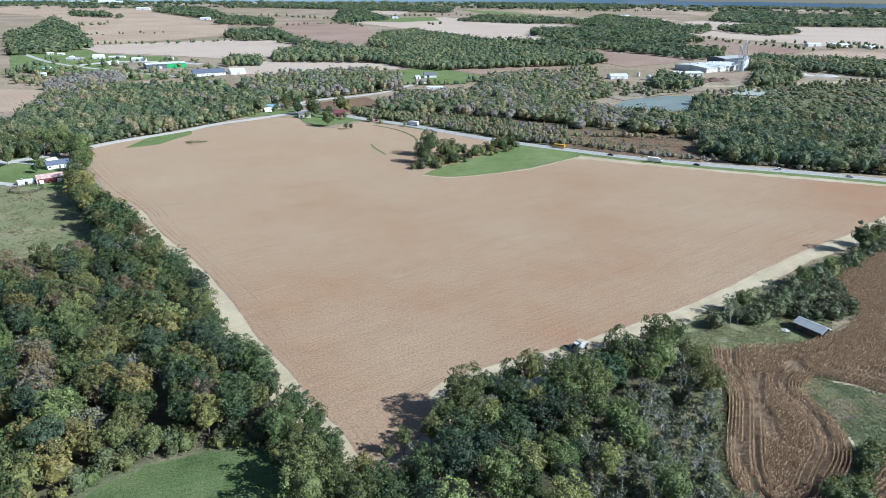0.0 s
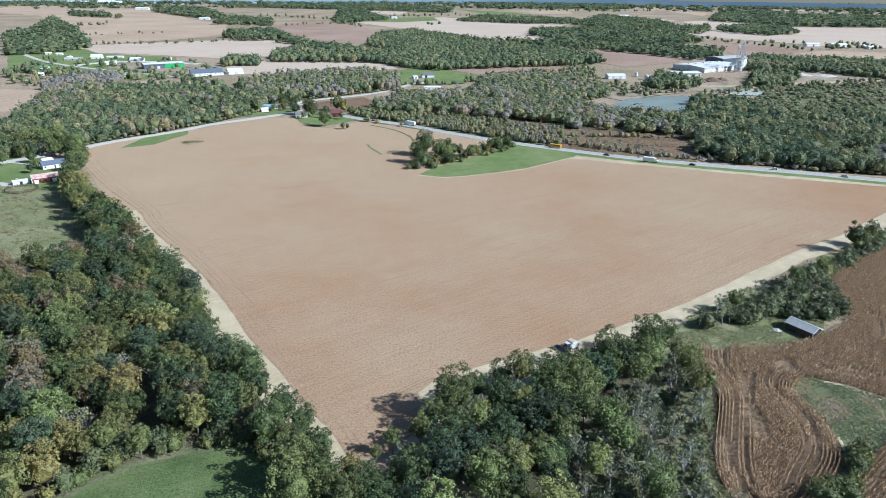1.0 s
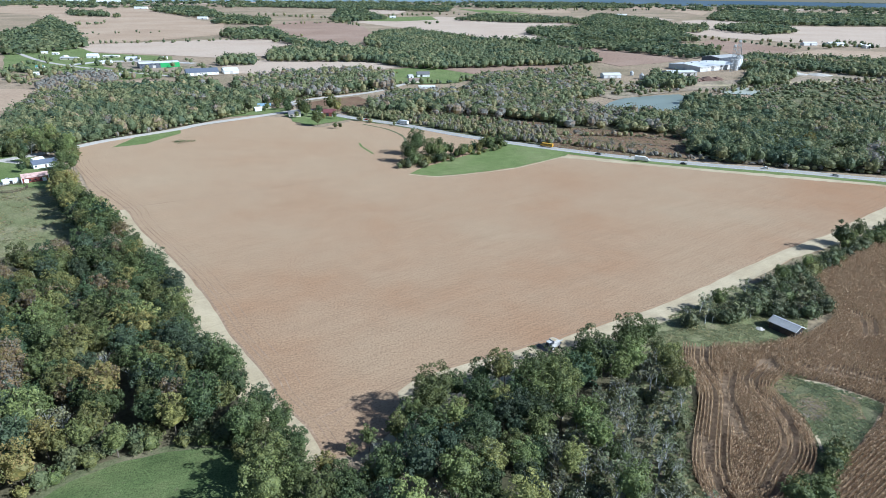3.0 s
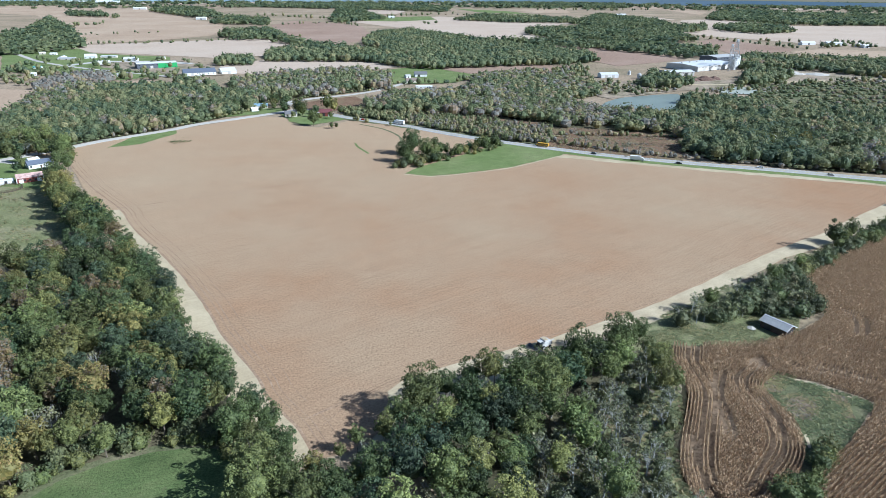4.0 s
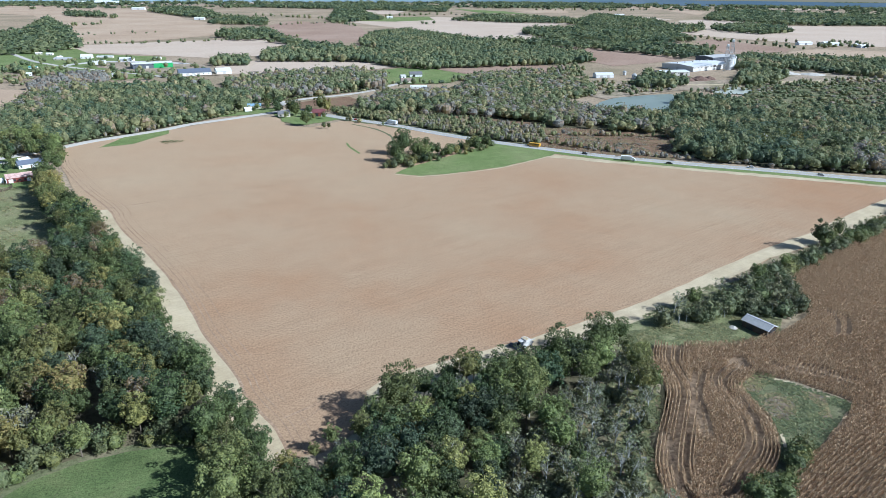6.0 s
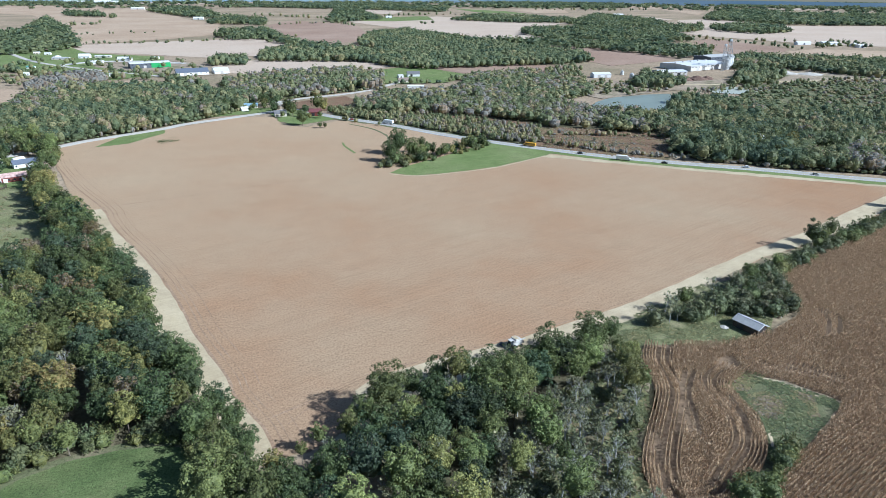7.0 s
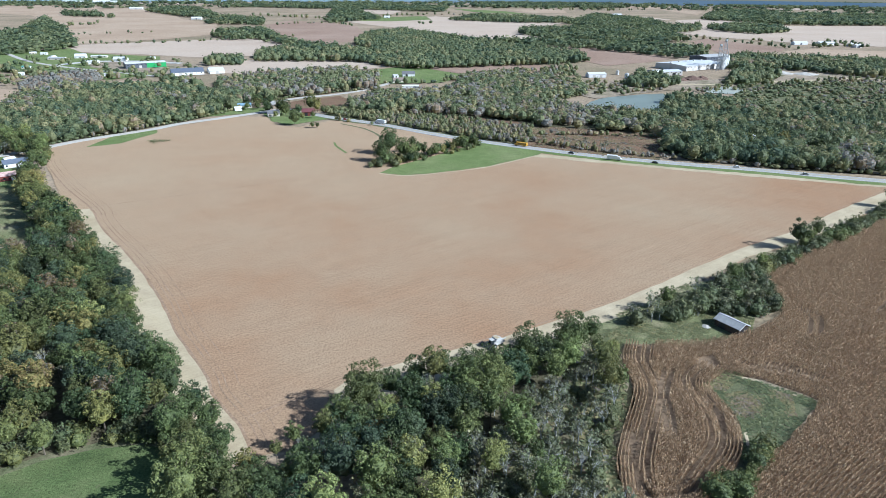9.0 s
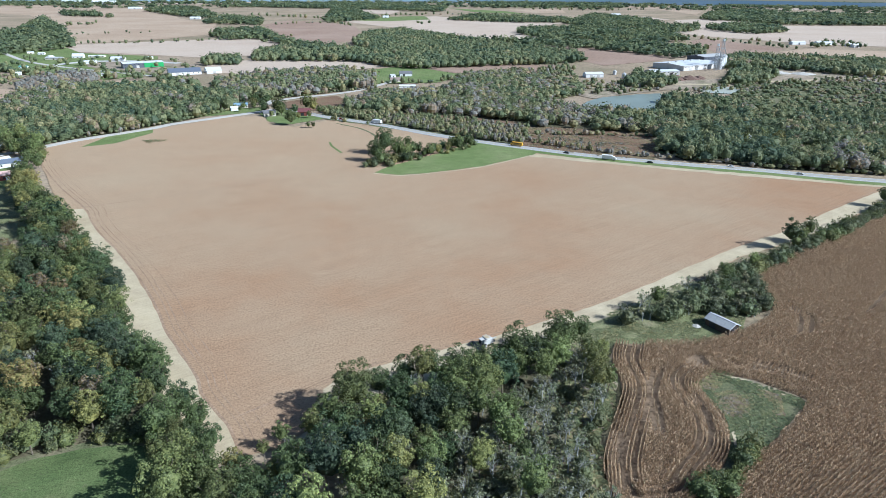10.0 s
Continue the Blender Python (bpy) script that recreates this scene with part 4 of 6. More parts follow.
# the tall trees that stand out at the woods' edge
for kinds, x, y, size, apart in (
        (ROUND, 8, 160.5, 0.86, 6), (WIDE, 59, 184.5, 0.93, 5), (WIDE, 75, 194.5, 0.95, 5), (ROUND, 46, 165.5, 0.86, 6), (OAK, 53, 171, 1.0, 4.5), (OAK, 67, 187, 0.85, 4),
        (SLIM, 28.4, 170.5, 1.12, 2.5), (SLIM, 35, 169, 0.9, 3), (OAK, 33, 163, 0.8, 4), (ASH, 28, 157, 0.85, 4.5), (ASH, 15, 151, 0.85, 4.5), (OAK, 19, 141, 0.95, 4.5),
        (CEDAR, 5.8, 127, 1.15, 4.5), (ASH, 15, 124, 1.1, 5), (ASH, 23, 130, 0.95, 4.5), (OAK, -2, 126, 0.95, 4.5), (ASH, 30, 117, 0.95, 4.5), (OAK, 5, 140, 0.95, 4.5), (CEDAR, 12, 137, 0.9, 4),
        (MAPLE, -1.5, 147, 0.75, 3), (OAK, 2, 154, 0.8, 3.5), (CEDAR, -4, 148.5, 0.68, 3), (OAK, 15, 168, 0.76, 3), (OAK, 23, 172, 0.76, 3), (OAK, 30.5, 175.5, 0.74, 3), (OAK, 46, 180, 0.8, 3), (SLIM, -9, 143, 0.65, 2.5), (OAK, 39, 176, 0.82, 3), (OAK, 52, 181, 0.8, 3.5), (OAK, 83, 200, 0.7, 3.5), (SLIM, -13, 138.5, 0.55, 2.5), (WIDE, -61, 179, 0.9, 5), (OAK, -42, 152, 0.85, 4.5), (OAK, -50, 163, 0.9, 4.5), (OAK, -33, 143, 0.7, 4),
        (WIDE, -98.5, 235, 0.82, 4), (OAK, -87.5, 216.5, 1.0, 4), (CEDAR, -93, 226, 1.05, 4), (OAK, -118, 251, 1.05, 4.5), (OAK, -108, 247, 1.0, 4.5), (CEDAR, -126, 242, 1.0, 4.5), (MAPLE, -96, 219, 0.9, 4), (OAK, -82, 206, 0.95, 4), (MAPLE, -141, 287, 0.9, 4),
        (OAK, -34.5, 150, 0.8, 3), (OAK, -28, 142.5, 0.65, 3), (OAK, -41.5, 158, 0.8, 3.5), (OAK, -77, 196, 0.95, 4), (OAK, -69, 187.5, 0.9, 4), (WIDE, -56, 174.5, 0.85, 5), (WIDE, -47, 162, 0.82, 5), (OAK, -39, 150, 0.9, 4), (OAK, -113, 256, 1.0, 4.5), (OAK, -131, 276, 1.0, 4.5), (MAPLE, -64, 150, 0.95, 4), (OAK, -71, 153, 0.95, 4.5), (MAPLE, -84, 146, 0.95, 4), (ASH, -76, 141, 0.7, 3.5), (MAPLE, -94, 140, 0.9, 4)):
    plant(kinds, x, y, size, size + 0.04, apart)
for x, y, size in ((20.5, 165, 1.0), (24, 166, 0.9), (-6, 139, 0.62), (-3, 141, 0.6), (-9, 136, 0.5)):
    plant(BARE, x, y, size, size + 0.06, 2)
for x, y, size in ((-36, 141, 0.9), (-33, 131, 1.0), (-25, 128, 0.85), (-19, 118, 0.9), (-30, 119, 1.0), (-14, 124, 0.75)):
    plant(TALL, x, y, size, size + 0.05, 4)
for x, y, size in ((111, 226, 0.75), (116, 229, 0.65), (135, 241, 0.9), (146, 248, 0.7), (104, 219, 0.7), (170, 268, 0.7)):
    plant(BARE, x, y, size, size + 0.1)
for x, y, size in ((119, 229, 0.62), (155, 253, 0.62), (174, 268, 0.55), (212, 299, 0.6), (290, 359, 0.8), (88, 190, 0.5), (84, 184, 0.6)):
    plant(ASH, x, y, size, size + 0.05, 3)
plant(LONE, 203, 293, 1.05, 1.1, 4)

WEST = [(-192, 245), (-173, 256), (-160, 266), (-152, 280), (-147, 289), (-119, 261), (-99, 232), (-87, 212), (-76, 193), (-66, 183), (-58, 178), (-52, 167), (-42, 155), (-35, 147), (-34, 140), (-42, 141), (-49, 148), (-60, 150), (-72, 145), (-83, 139), (-91, 129), (-96, 110), (-112, 106), (-160, 180)]
for x, y in scatter(WEST, 7.2, 1, 0.5):
    plant(mixed((OAK, 0.36), (CEDAR, 0.1), (ASH, 0.1), (MAPLE, 0.22), (SLIM, 0.08), (BARE, 0.14)), x, y, 0.8, 1.16)
for x, y in zip(np.linspace(-92, -40, 18), np.interp(np.linspace(-92, -40, 18), [-92, -83, -72, -60, -49, -40], [127, 137, 143, 147, 146, 139])):
    plant(mixed((BUSH, 0.6), (SCRUB, 0.4)), x + nr.uniform(-1.5, 1.5), y + nr.uniform(-0.5, 1.5), 0.7, 1.0)
    plant(mixed((BUSH, 0.4), (SCRUB, 0.6)), x + nr.uniform(-2, 2), y + 3.6 + nr.uniform(-1, 1), 1.0, 1.5)
CORNER = [(-38, 146), (-30, 144), (-24, 135), (-16, 130), (-8, 126), (2, 108), (-26, 108), (-32, 126)]
for x, y in scatter(CORNER, 6.6, 2):
    plant(mixed((OAK, 0.4), (SLIM, 0.4), (BUSH, 0.2)), x, y, 0.6, 0.85)
SOUTH = [(-14, 127), (-6, 133), (0, 141), (4, 151), (12, 158), (22, 162), (33, 165), (46, 167), (58, 181), (74, 192), (80, 187), (72, 176), (58, 166), (44, 152), (36, 138), (32, 122), (28, 104), (-10, 104)]
for x, y in scatter(SOUTH, 6.8, 3):
    plant(mixed((OAK, 0.34), (ASH, 0.24), (CEDAR, 0.1), (SLIM, 0.15), (MAPLE, 0.05), (BARE, 0.12)), x, y, 0.68, 1.0)
GREY = [(82, 196), (88, 188), (86, 170), (79, 152), (74, 138), (73, 104), (30, 104), (34, 124), (38, 140), (46, 154), (60, 168), (72, 178)]
for x, y in scatter(GREY, 3.6, 4):
    plant(mixed((BARE, 0.44), (BRUSH, 0.34), (SCRUB, 0.18), (SLIM, 0.02), (ASH, 0.02)), x, y, 0.6, 1.0)
ROW_WEST = [(-247, 432), (-230, 398), (-200, 361), (-172, 330), (-145, 296), (-158, 283), (-186, 321), (-213, 360), (-236, 403), (-252, 440)]
for x, y in scatter(ROW_WEST, 6.6, 6):
    plant(mixed((YARD, 0.45), (CEDAR, 0.12), (MAPLE, 0.1), (SLIM, 0.18), (BARE, 0.15)), x, y, 0.9, 1.2)
THICKET = [(100, 215), (112, 222), (138, 242), (163, 262), (169, 258), (168, 240), (164, 226), (158, 222), (148, 222), (136, 224), (120, 219), (108, 215)]
for x, y in scatter(THICKET, 3.9, 7):
    plant(mixed((BRUSH, 0.42), (SCRUB, 0.5), (BUSH, 0.08)), x, y, 0.9, 1.35)
for x, y in scatter([(165, 264), (209, 297), (258, 332), (304, 369), (310, 366), (262, 326), (212, 290), (170, 259)], 3.8, 8):
    plant(mixed((BUSH, 0.45), (SCRUB, 0.3), (BRUSH, 0.25)), x, y, 0.75, 1.2)
for x, y in ((182, 275), (216, 301), (284, 354), (276, 347)):
    plant(mixed((BUSH, 0.5), (SLIM, 0.5)), x, y, 0.75, 0.95)
for kinds, x, y, size in ((ROUND, -9, 480, 1.0), (ROUND, -13, 457, 0.84), (WIDE, 2, 467, 0.9), (OAK, -9, 446, 0.7), (YARD, 12, 477, 0.8), (SLIM, 8, 484, 0.9)):
    plant(kinds, x, y, size, size + 0.04, 4)
for x, y in scatter([(0, 462), (16, 480), (50, 512), (62, 516), (58, 500), (28, 470), (6, 448)], 5.0, 9):
    plant(mixed((YARD, 0.35), (BUSH, 0.3), (SCRUB, 0.2), (ASH, 0.15)), x, y, 0.6, 0.8)
for x, y in scatter([(-20, 440), (-16, 462), (6, 476), (12, 462), (0, 444), (-12, 436)], 5, 19):
    plant(mixed((BUSH, 0.6), (SCRUB, 0.4)), x, y, 0.8, 1.2)
for x, y in scatter([(-250, 448), (-258, 470), (-278, 502), (-305, 520), (-350, 480), (-335, 462), (-300, 470), (-270, 458)], 8.0, 10):
    plant(mixed((YARD, 0.6), (ASH, 0.15), (SLIM, 0.15), (BARE, 0.1)), x, y, 0.8, 1.05)
for x, y in ((98, 127.5), (101, 130), (104, 132), (112.6, 135.8), (114, 138), (116.4, 140.2), (119.7, 144.8), (106, 127), (100, 126), (109, 132), (117, 142)):
    plant(BUSH, x, y, 0.7, 1.1)
# farmstead and yard trees
plant(WIDE, -102, 584, 0.82, 0.85, 4)
plant(WIDE, -122, 636, 0.85, 0.9, 4)
for x, y, s in ((-127, 640, 1.3), (-121, 630, 1.0), (-102, 660, 1.3), (-94, 652, 1.1), (-84, 572, 0.42), (-80, 573, 0.4), (-101, 612, 0.5), (-86, 640, 0.6), (-120, 636, 0.8), (-160, 676, 0.8), (-166, 660, 0.6), (-180, 660, 0.8), (-190, 638, 0.7), (-197, 652, 0.9), (-210, 636, 0.9), (-220, 622, 0.9), (-140, 640, 0.9), (-112, 625, 0.6), (-110, 640, 0.8), (-92, 618, 0.5), (-185, 668, 0.9), (-192, 648, 0.8), (-206, 650, 0.9), (-150, 690, 0.9), (-165, 690, 1.0)):
    plant(YARD, x, y, s, s + 0.05, 4)
for x, y, s in ((-270, 422, 0.7), (-290, 410, 0.6), (-300, 440, 0.9), (-300, 462, 0.9), (-280, 468, 1.0), (-262, 462, 1.0), (-248, 450, 0.9), (-312, 396, 0.8), (-255, 446, 0.8), (-246, 438, 0.9), (-240, 430, 0.9), (-272, 432, 0.6), (-285, 448, 0.7), (-238, 412, 0.8)):
    plant(YARD, x, y, s, s + 0.05, 4)
for x, y in ((104, 524), (112, 520), (122, 512), (131, 508), (139, 503), (147, 497), (154, 492), (163, 484), (128, 514), (144, 505), (157, 495)):
    plant(BARE, x, y, 0.55, 0.8)
for x, y, s in ((272, 470, 0.9), (284, 484, 0.8), (320, 488, 0.9), (302, 512, 1.0), (276, 514, 0.9), (290, 516, 0.8), (296, 526, 0.9)):
    plant(YARD, x, y, s, s + 0.1)
for x, y, s in ((-184, 668, 0.9), (-160, 686, 1.0), (-149, 668, 0.8), (-191, 655, 0.9), (-144, 654, 0.5), (-166, 648, 0.4), (-156, 662, 0.5), (-206, 634, 0.8), (-224, 616, 0.9), (-128, 620, 0.5)):
    plant(YARD, x, y, s, s + 0.1)


# ---- standing corn ----
# wheel tracks that run through the crop
TRACKS = [[(104, 183), (99, 171), (97, 161), (95, 152)], [(107, 183), (101, 171), (99, 160), (97, 151)], [(85, 151), (82, 138), (82, 125)],
          [(113, 169), (113, 159), (111, 150)], [(170, 228), (172, 221), (165, 208)], [(173, 228), (176, 221), (169, 208)],
          [(132, 188), (138, 185), (146, 182), (151, 178)], [(140, 188), (146, 186), (154, 179)], [(200, 225), (240, 262), (290, 305)]]
def corn(label, rows, poly, far_from, seed, gap=0.36):
    """Dry corn: plants along the given rows, kept inside the polygon."""
    nr = np.random.RandomState(seed)
    pts = []
    for line in rows:
        line = np.asarray(line, float)
        seg = np.linalg.norm(np.diff(line, axis=0), axis=1)
        at = np.r_[0, np.cumsum(seg)]
        s = np.arange(0, at[-1], gap)
        pts.append(np.stack([np.interp(s, at, line[:, 0]), np.interp(s, at, line[:, 1])], 1))
    p = np.concatenate(pts)
    p += nr.normal(0, 0.03, p.shape)
    keep = inside(poly, p) & (p[:, 0] < 0.69 * p[:, 1] + 90)
    if far_from is not None:
        q = np.asarray(far_from, float)
        for i in range(0, len(p), 4000):
            d = ((p[i:i + 4000, None] - q[None]) ** 2).sum(-1).min(1)
            keep[i:i + 4000] &= d > 10.2 ** 2
    for line in TRACKS:
        q = np.array([tuple(v) for v in smooth_line(line, 0.5)])
        near = keep & (p[:, 0] > q[:, 0].min() - 1) & (p[:, 0] < q[:, 0].max() + 1) & (p[:, 1] > q[:, 1].min() - 1) & (p[:, 1] < q[:, 1].max() + 1)
        k = np.flatnonzero(near)
        if len(k):
            keep[k[((p[k, None] - q[None]) ** 2).sum(-1).min(1) < 0.85 ** 2]] = False
    p = p[keep]
    n = len(p) * 3
    c = np.repeat(p, 3, 0)
    a = nr.uniform(0, 6.283, n)
    d = np.stack([np.cos(a), np.sin(a), np.zeros(n)], 1)
    side = np.stack([-np.sin(a), np.cos(a), np.zeros(n)], 1)
    z = np.tile([0.5, 1.2, 1.9], len(p)) + nr.uniform(-0.25, 0.35, n)
    root = np.stack([c[:, 0], c[:, 1], z], 1)
    ln, wd = nr.uniform(0.2, 0.38, n)[:, None], nr.uniform(0.12, 0.18, n)[:, None]
    up = np.array([0, 0, 1.0])
    mid = root + d * ln * 0.55 + up * ln * nr.uniform(0.1, 0.5, (n, 1))
    tip = root + d * ln + up * ln * nr.uniform(-0.7, 0.1, (n, 1))
    low = root - up * 0.55
    v = np.stack([low, mid - side * wd, tip, mid + side * wd], 1).reshape(-1, 3)
    me = bpy.data.meshes.new("corn")
    me.vertices.add(len(v))
    me.vertices.foreach_set("co", v.astype(np.float32).ravel())
    me.loops.add(len(v))
    me.loops.foreach_set("vertex_index", np.arange(len(v), dtype=np.int32))
    me.polygons.add(n)
    me.polygons.foreach_set("loop_start", np.arange(0, len(v), 4, dtype=np.int32))
    me.update(calc_edges=True)
    me.materials.append(CORN)
    return tagged(new("corn", me), label, "corn crop", kind="stuff")


m, nt, b = material("dry_corn_leaves", 0.85, 0.15)
rnd = nt.nodes.new("ShaderNodeNewGeometry").outputs["Random Per Island"]
nt.links.new(ramp(nt, rnd, ((0.0, (0.32, 0.21, 0.12)), (0.45, (0.43, 0.30, 0.18)), (0.8, (0.50, 0.365, 0.23)), (1.0, (0.60, 0.47, 0.31)))), b.inputs["Base Color"])
tr = nt.nodes.new("ShaderNodeBsdfTranslucent")
nt.links.new(b.inputs["Base Color"].links[0].from_socket, tr.inputs["Color"])
mix = nt.nodes.new("ShaderNodeMixShader")
mix.inputs[0].default_value = 0.28
nt.links.new(b.outputs[0], mix.inputs[1])
nt.links.new(tr.outputs[0], mix.inputs[2])
nt.links.new(mix.outputs[0], nt.nodes["Material Output"].inputs["Surface"])
CORN = m

LOBE = [(96, 201.5), (92, 190), (91.5, 175), (88, 165), (80.5, 148), (76.5, 136), (76.5, 122), (94, 122), (104, 132), (111, 140), (115, 148), (117, 158), (116, 167), (116, 175), (124, 183), (124, 202)]
EAST = [(124, 202), (124, 183), (127, 182), (135, 178), (147, 168), (141, 160), (124, 145), (112, 134), (96, 112), (150, 100), (330, 230), (400, 400), (380, 405), (251, 322), (206, 290), (172, 262), (168, 241), (164, 226), (158, 219.5), (146, 211), (136, 206)]
edge = [tuple(p) for p in smooth_line(LOBE[:15], 1.0)]


def inset(line, dist):
    p = np.array(line)
    d = np.gradient(p, axis=0)
    nrm = np.stack([-d[:, 1], d[:, 0]], 1) / np.linalg.norm(d, axis=1)[:, None]
    return p + nrm * dist


contour = [inset(edge, 0.4 + 0.96 * k) for k in range(11) if k not in (5, 8)]

def straight(x0, x1, y0, y1, turn, gap):
    """Parallel rows over a rectangle round its centre."""
    cx, cy, c, s = (x0 + x1) / 2, (y0 + y1) / 2, math.cos(radians(turn)), math.sin(radians(turn))
    half = math.hypot(x1 - x0, y1 - y0) / 2
    out = []
    for k in np.arange(-half, half, gap):
        line = []
        for u in np.arange(-half, half + 1, 4.0):
            w = k + 0.5 * math.sin(u / 14.0)
            line.append((cx + u * c - w * s, cy + u * s + w * c))
        out.append(line)
    return out


corn("dry brown standing corn in curved headland rows", contour, LOBE, None, 1, 0.24)
corn("dry brown standing corn inside the headland", straight(76, 124, 120, 208, 35.5, 0.96), LOBE, edge, 2, 0.26)
corn("dry brown standing corn in long rows", straight(96, 400, 100, 405, 35.5, 1.15), EAST, None, 3, 0.23)
sheet("corn_soil", LOBE, 0.02, M["corn_soil"], "brown soil under the corn", "soil", 3, 0.3)
sheet("corn_soil", EAST, 0.016, M["corn_soil"], "brown soil under the corn", "soil", 3, 0.3)
sheet("grass_hollow", [(116, 173), (126, 181), (135, 177), (147, 167), (124, 145), (107, 127), (95, 115), (90, 118), (106, 133), (114, 145), (118, 159)], 0.03, M["rough"], "rough grassy hollow inside the corn", "grass", 2, 0.8)
sheet("thicket_floor", [(90, 195), (96, 201), (124, 201.5), (146, 210.5), (170, 262), (135, 252), (100, 225), (70, 205)], 0.024, M["meadow"], "rough weedy grass around the shed", "grass", 3, 1)
sheet("thicket_floor", [(97, 204), (91, 191), (91, 174), (89, 165), (80, 147), (77, 134), (79, 100), (30, 100), (0, 150), (30, 175), (70, 205)], 0.02, M["floor"], "leaf-strewn floor of the grey brush", "ground", 3, 1)
sheet("thicket_floor", [(-220, 240), (-205, 288), (-146, 286), (-100, 233), (-62, 184), (-30, 144), (-20, 100), (-95, 100), (-160, 100)], 0.015, M["floor"], "dark leaf-strewn woodland floor", "ground", 3, 1)


# ---- shed by the corn ----
def gable(name, label, category, at, length, width, eave, rise, wall, roof, over=0.4, doors=(), windows=(), group=""):
    """A gabled building along its local x: walls with thickness, two roof slopes, doors and windows as parts."""
    t = thing(name, label, category, group, at=at)
    hx, hy = length / 2, width / 2
    for s in (-1, 1):
        part("wall", box(bmesh.new(), -hx, s * hy - 0.1, 0, hx, s * hy + 0.1, eave), wall, t)
        bm = bmesh.new()
        prof = [(-hy + 0.1, 0), (hy - 0.1, 0), (hy - 0.1, eave), (0, eave + rise), (-hy + 0.1, eave)]
        x = s * (hx - 0.1)
        a = [bm.verts.new((x - 0.1, y, z)) for y, z in prof]
        c = [bm.verts.new((x + 0.1, y, z)) for y, z in prof]
        bm.faces.new(a), bm.faces.new(c[::-1])
        for i in range(5):
            bm.faces.new((a[i], a[(i + 1) % 5], c[(i + 1) % 5], c[i]))
        part("gable_wall", bm, wall, t)
        bm = bmesh.new()
        drop = rise / hy * over
        tp = [(-hx - over, s * (hy + over), eave - drop + 0.06), (hx + over, s * (hy + over), eave - drop + 0.06), (hx + over, 0, eave + rise + 0.06), (-hx - over, 0, eave + rise + 0.06)]
        lo = [bm.verts.new(p) for p in tp]
        hi = [bm.verts.new((p[0], p[1], p[2] + 0.14)) for p in tp]
        bm.faces.new(lo), bm.faces.new(hi)
        for i in range(4):
            bm.faces.new((lo[i], lo[(i + 1) % 4], hi[(i + 1) % 4], hi[i]))
        part("roof", bm, roof, t)
    for side, u, w, h, mat in doors:
        bm = bmesh.new()
        if side in "ns":
            y = hy * (1 if side == "n" else -1)
            box(bm, u - w / 2, y - 0.16, 0, u + w / 2, y + 0.16, h)
        else:
            x = hx * (1 if side == "e" else -1)
            box(bm, x - 0.16, u - w / 2, 0, x + 0.16, u + w / 2, h)
        part("door", bm, mat, t)
    for side, u, w, z, h in windows:
        bm = bmesh.new()
        if side in "ns":
            y = hy * (1 if side == "n" else -1)
            box(bm, u - w / 2, y - 0.14, z, u + w / 2, y + 0.14, z + h)
        else:
            x = hx * (1 if side == "e" else -1)
            box(bm, x - 0.14, u - w / 2, z, x + 0.14, u + w / 2, z + h)
        part("window", bm, GLASS, t)
    return t


LIGHT_TIN = plain("pale_roof_edge", (0.62, 0.63, 0.64), 0.6, 0.3, 0, 0.1)
corn_shed = gable("shed", "old weathered shed with a pale tin roof", "shed", pose(138.3, 213, 0, 0, 0, -57), 10.0, 5.6, 2.8, 1.3, OLD_WOOD, ROOF_TIN, 0.5, [("e", 0, 3.0, 2.5, BLACK), ("s", -2, 2.6, 2.4, BLACK)])

for s in (-1, 1):
    for k in range(12):
        vs, fs = [], []
        tube(vs, fs, (-5.2 + 0.945 * k, s * 3.28, 2.8 - 0.23 + 0.21), (-5.2 + 0.945 * k, s * 0.05, 2.8 + 1.3 + 0.18), 0.05, 0.05, 4)
        mesh_object("roof_seam", vs, fs, ROOF_TIN, corn_shed)
part("ridge_cap", box(bmesh.new(), -5.5, -0.22, 4.24, 5.5, 0.22, 4.34, 0.03), LIGHT_TIN, corn_shed, "pale ridge capping")
for s in (-1, 1):
    for x in (-5.5, 5.5):
        vs, fs = [], []
        tube(vs, fs, (x, s * 3.3, 2.62), (x, 0, 4.18), 0.12, 0.12, 4)
        mesh_object("barge_board", vs, fs, LIGHT_TIN, corn_shed, "pale roof edge board")

HOLLOW = [(116, 173), (126, 181), (135, 177), (147, 167), (124, 145), (107, 127), (95, 115), (90, 118), (106, 133), (114, 145), (118, 159)]
tufts("tangled weeds and grass in the hollow", HOLLOW, 7000, 0.5, 31, (0.25, 0.72))
tufts("brown dead weeds in the hollow", [(118, 160), (119, 173), (127, 179), (140, 170), (136, 160), (126, 158)], 2600, 0.5, 32, (0.84, 0.93))
tufts("weeds at the corner of the corn", [(113, 175), (124, 186), (130, 182), (120, 172)], 400, 0.5, 41, (0.7, 0.92))
tufts("rough weeds around the shed", [(90, 195), (96, 202.5), (124, 203), (136, 207), (146, 212), (170, 262), (135, 252), (100, 225), (80, 208)], 7000, 0.5, 33, (0.5, 0.85))
tufts("weeds between the brush and the corn", [(95, 204), (90, 191), (89, 174), (87, 165), (79, 147), (76, 134), (77, 100), (60, 105), (70, 150), (82, 185)], 4500, 0.8, 34, (0.5, 0.9))
tufts("rough meadow grass", [(-330, 400), (-260, 392), (-227, 385), (-193, 338), (-172, 304), (-194, 275), (-260, 290), (-340, 330)], 4500, 0.6, 35, (0.6, 0.9))
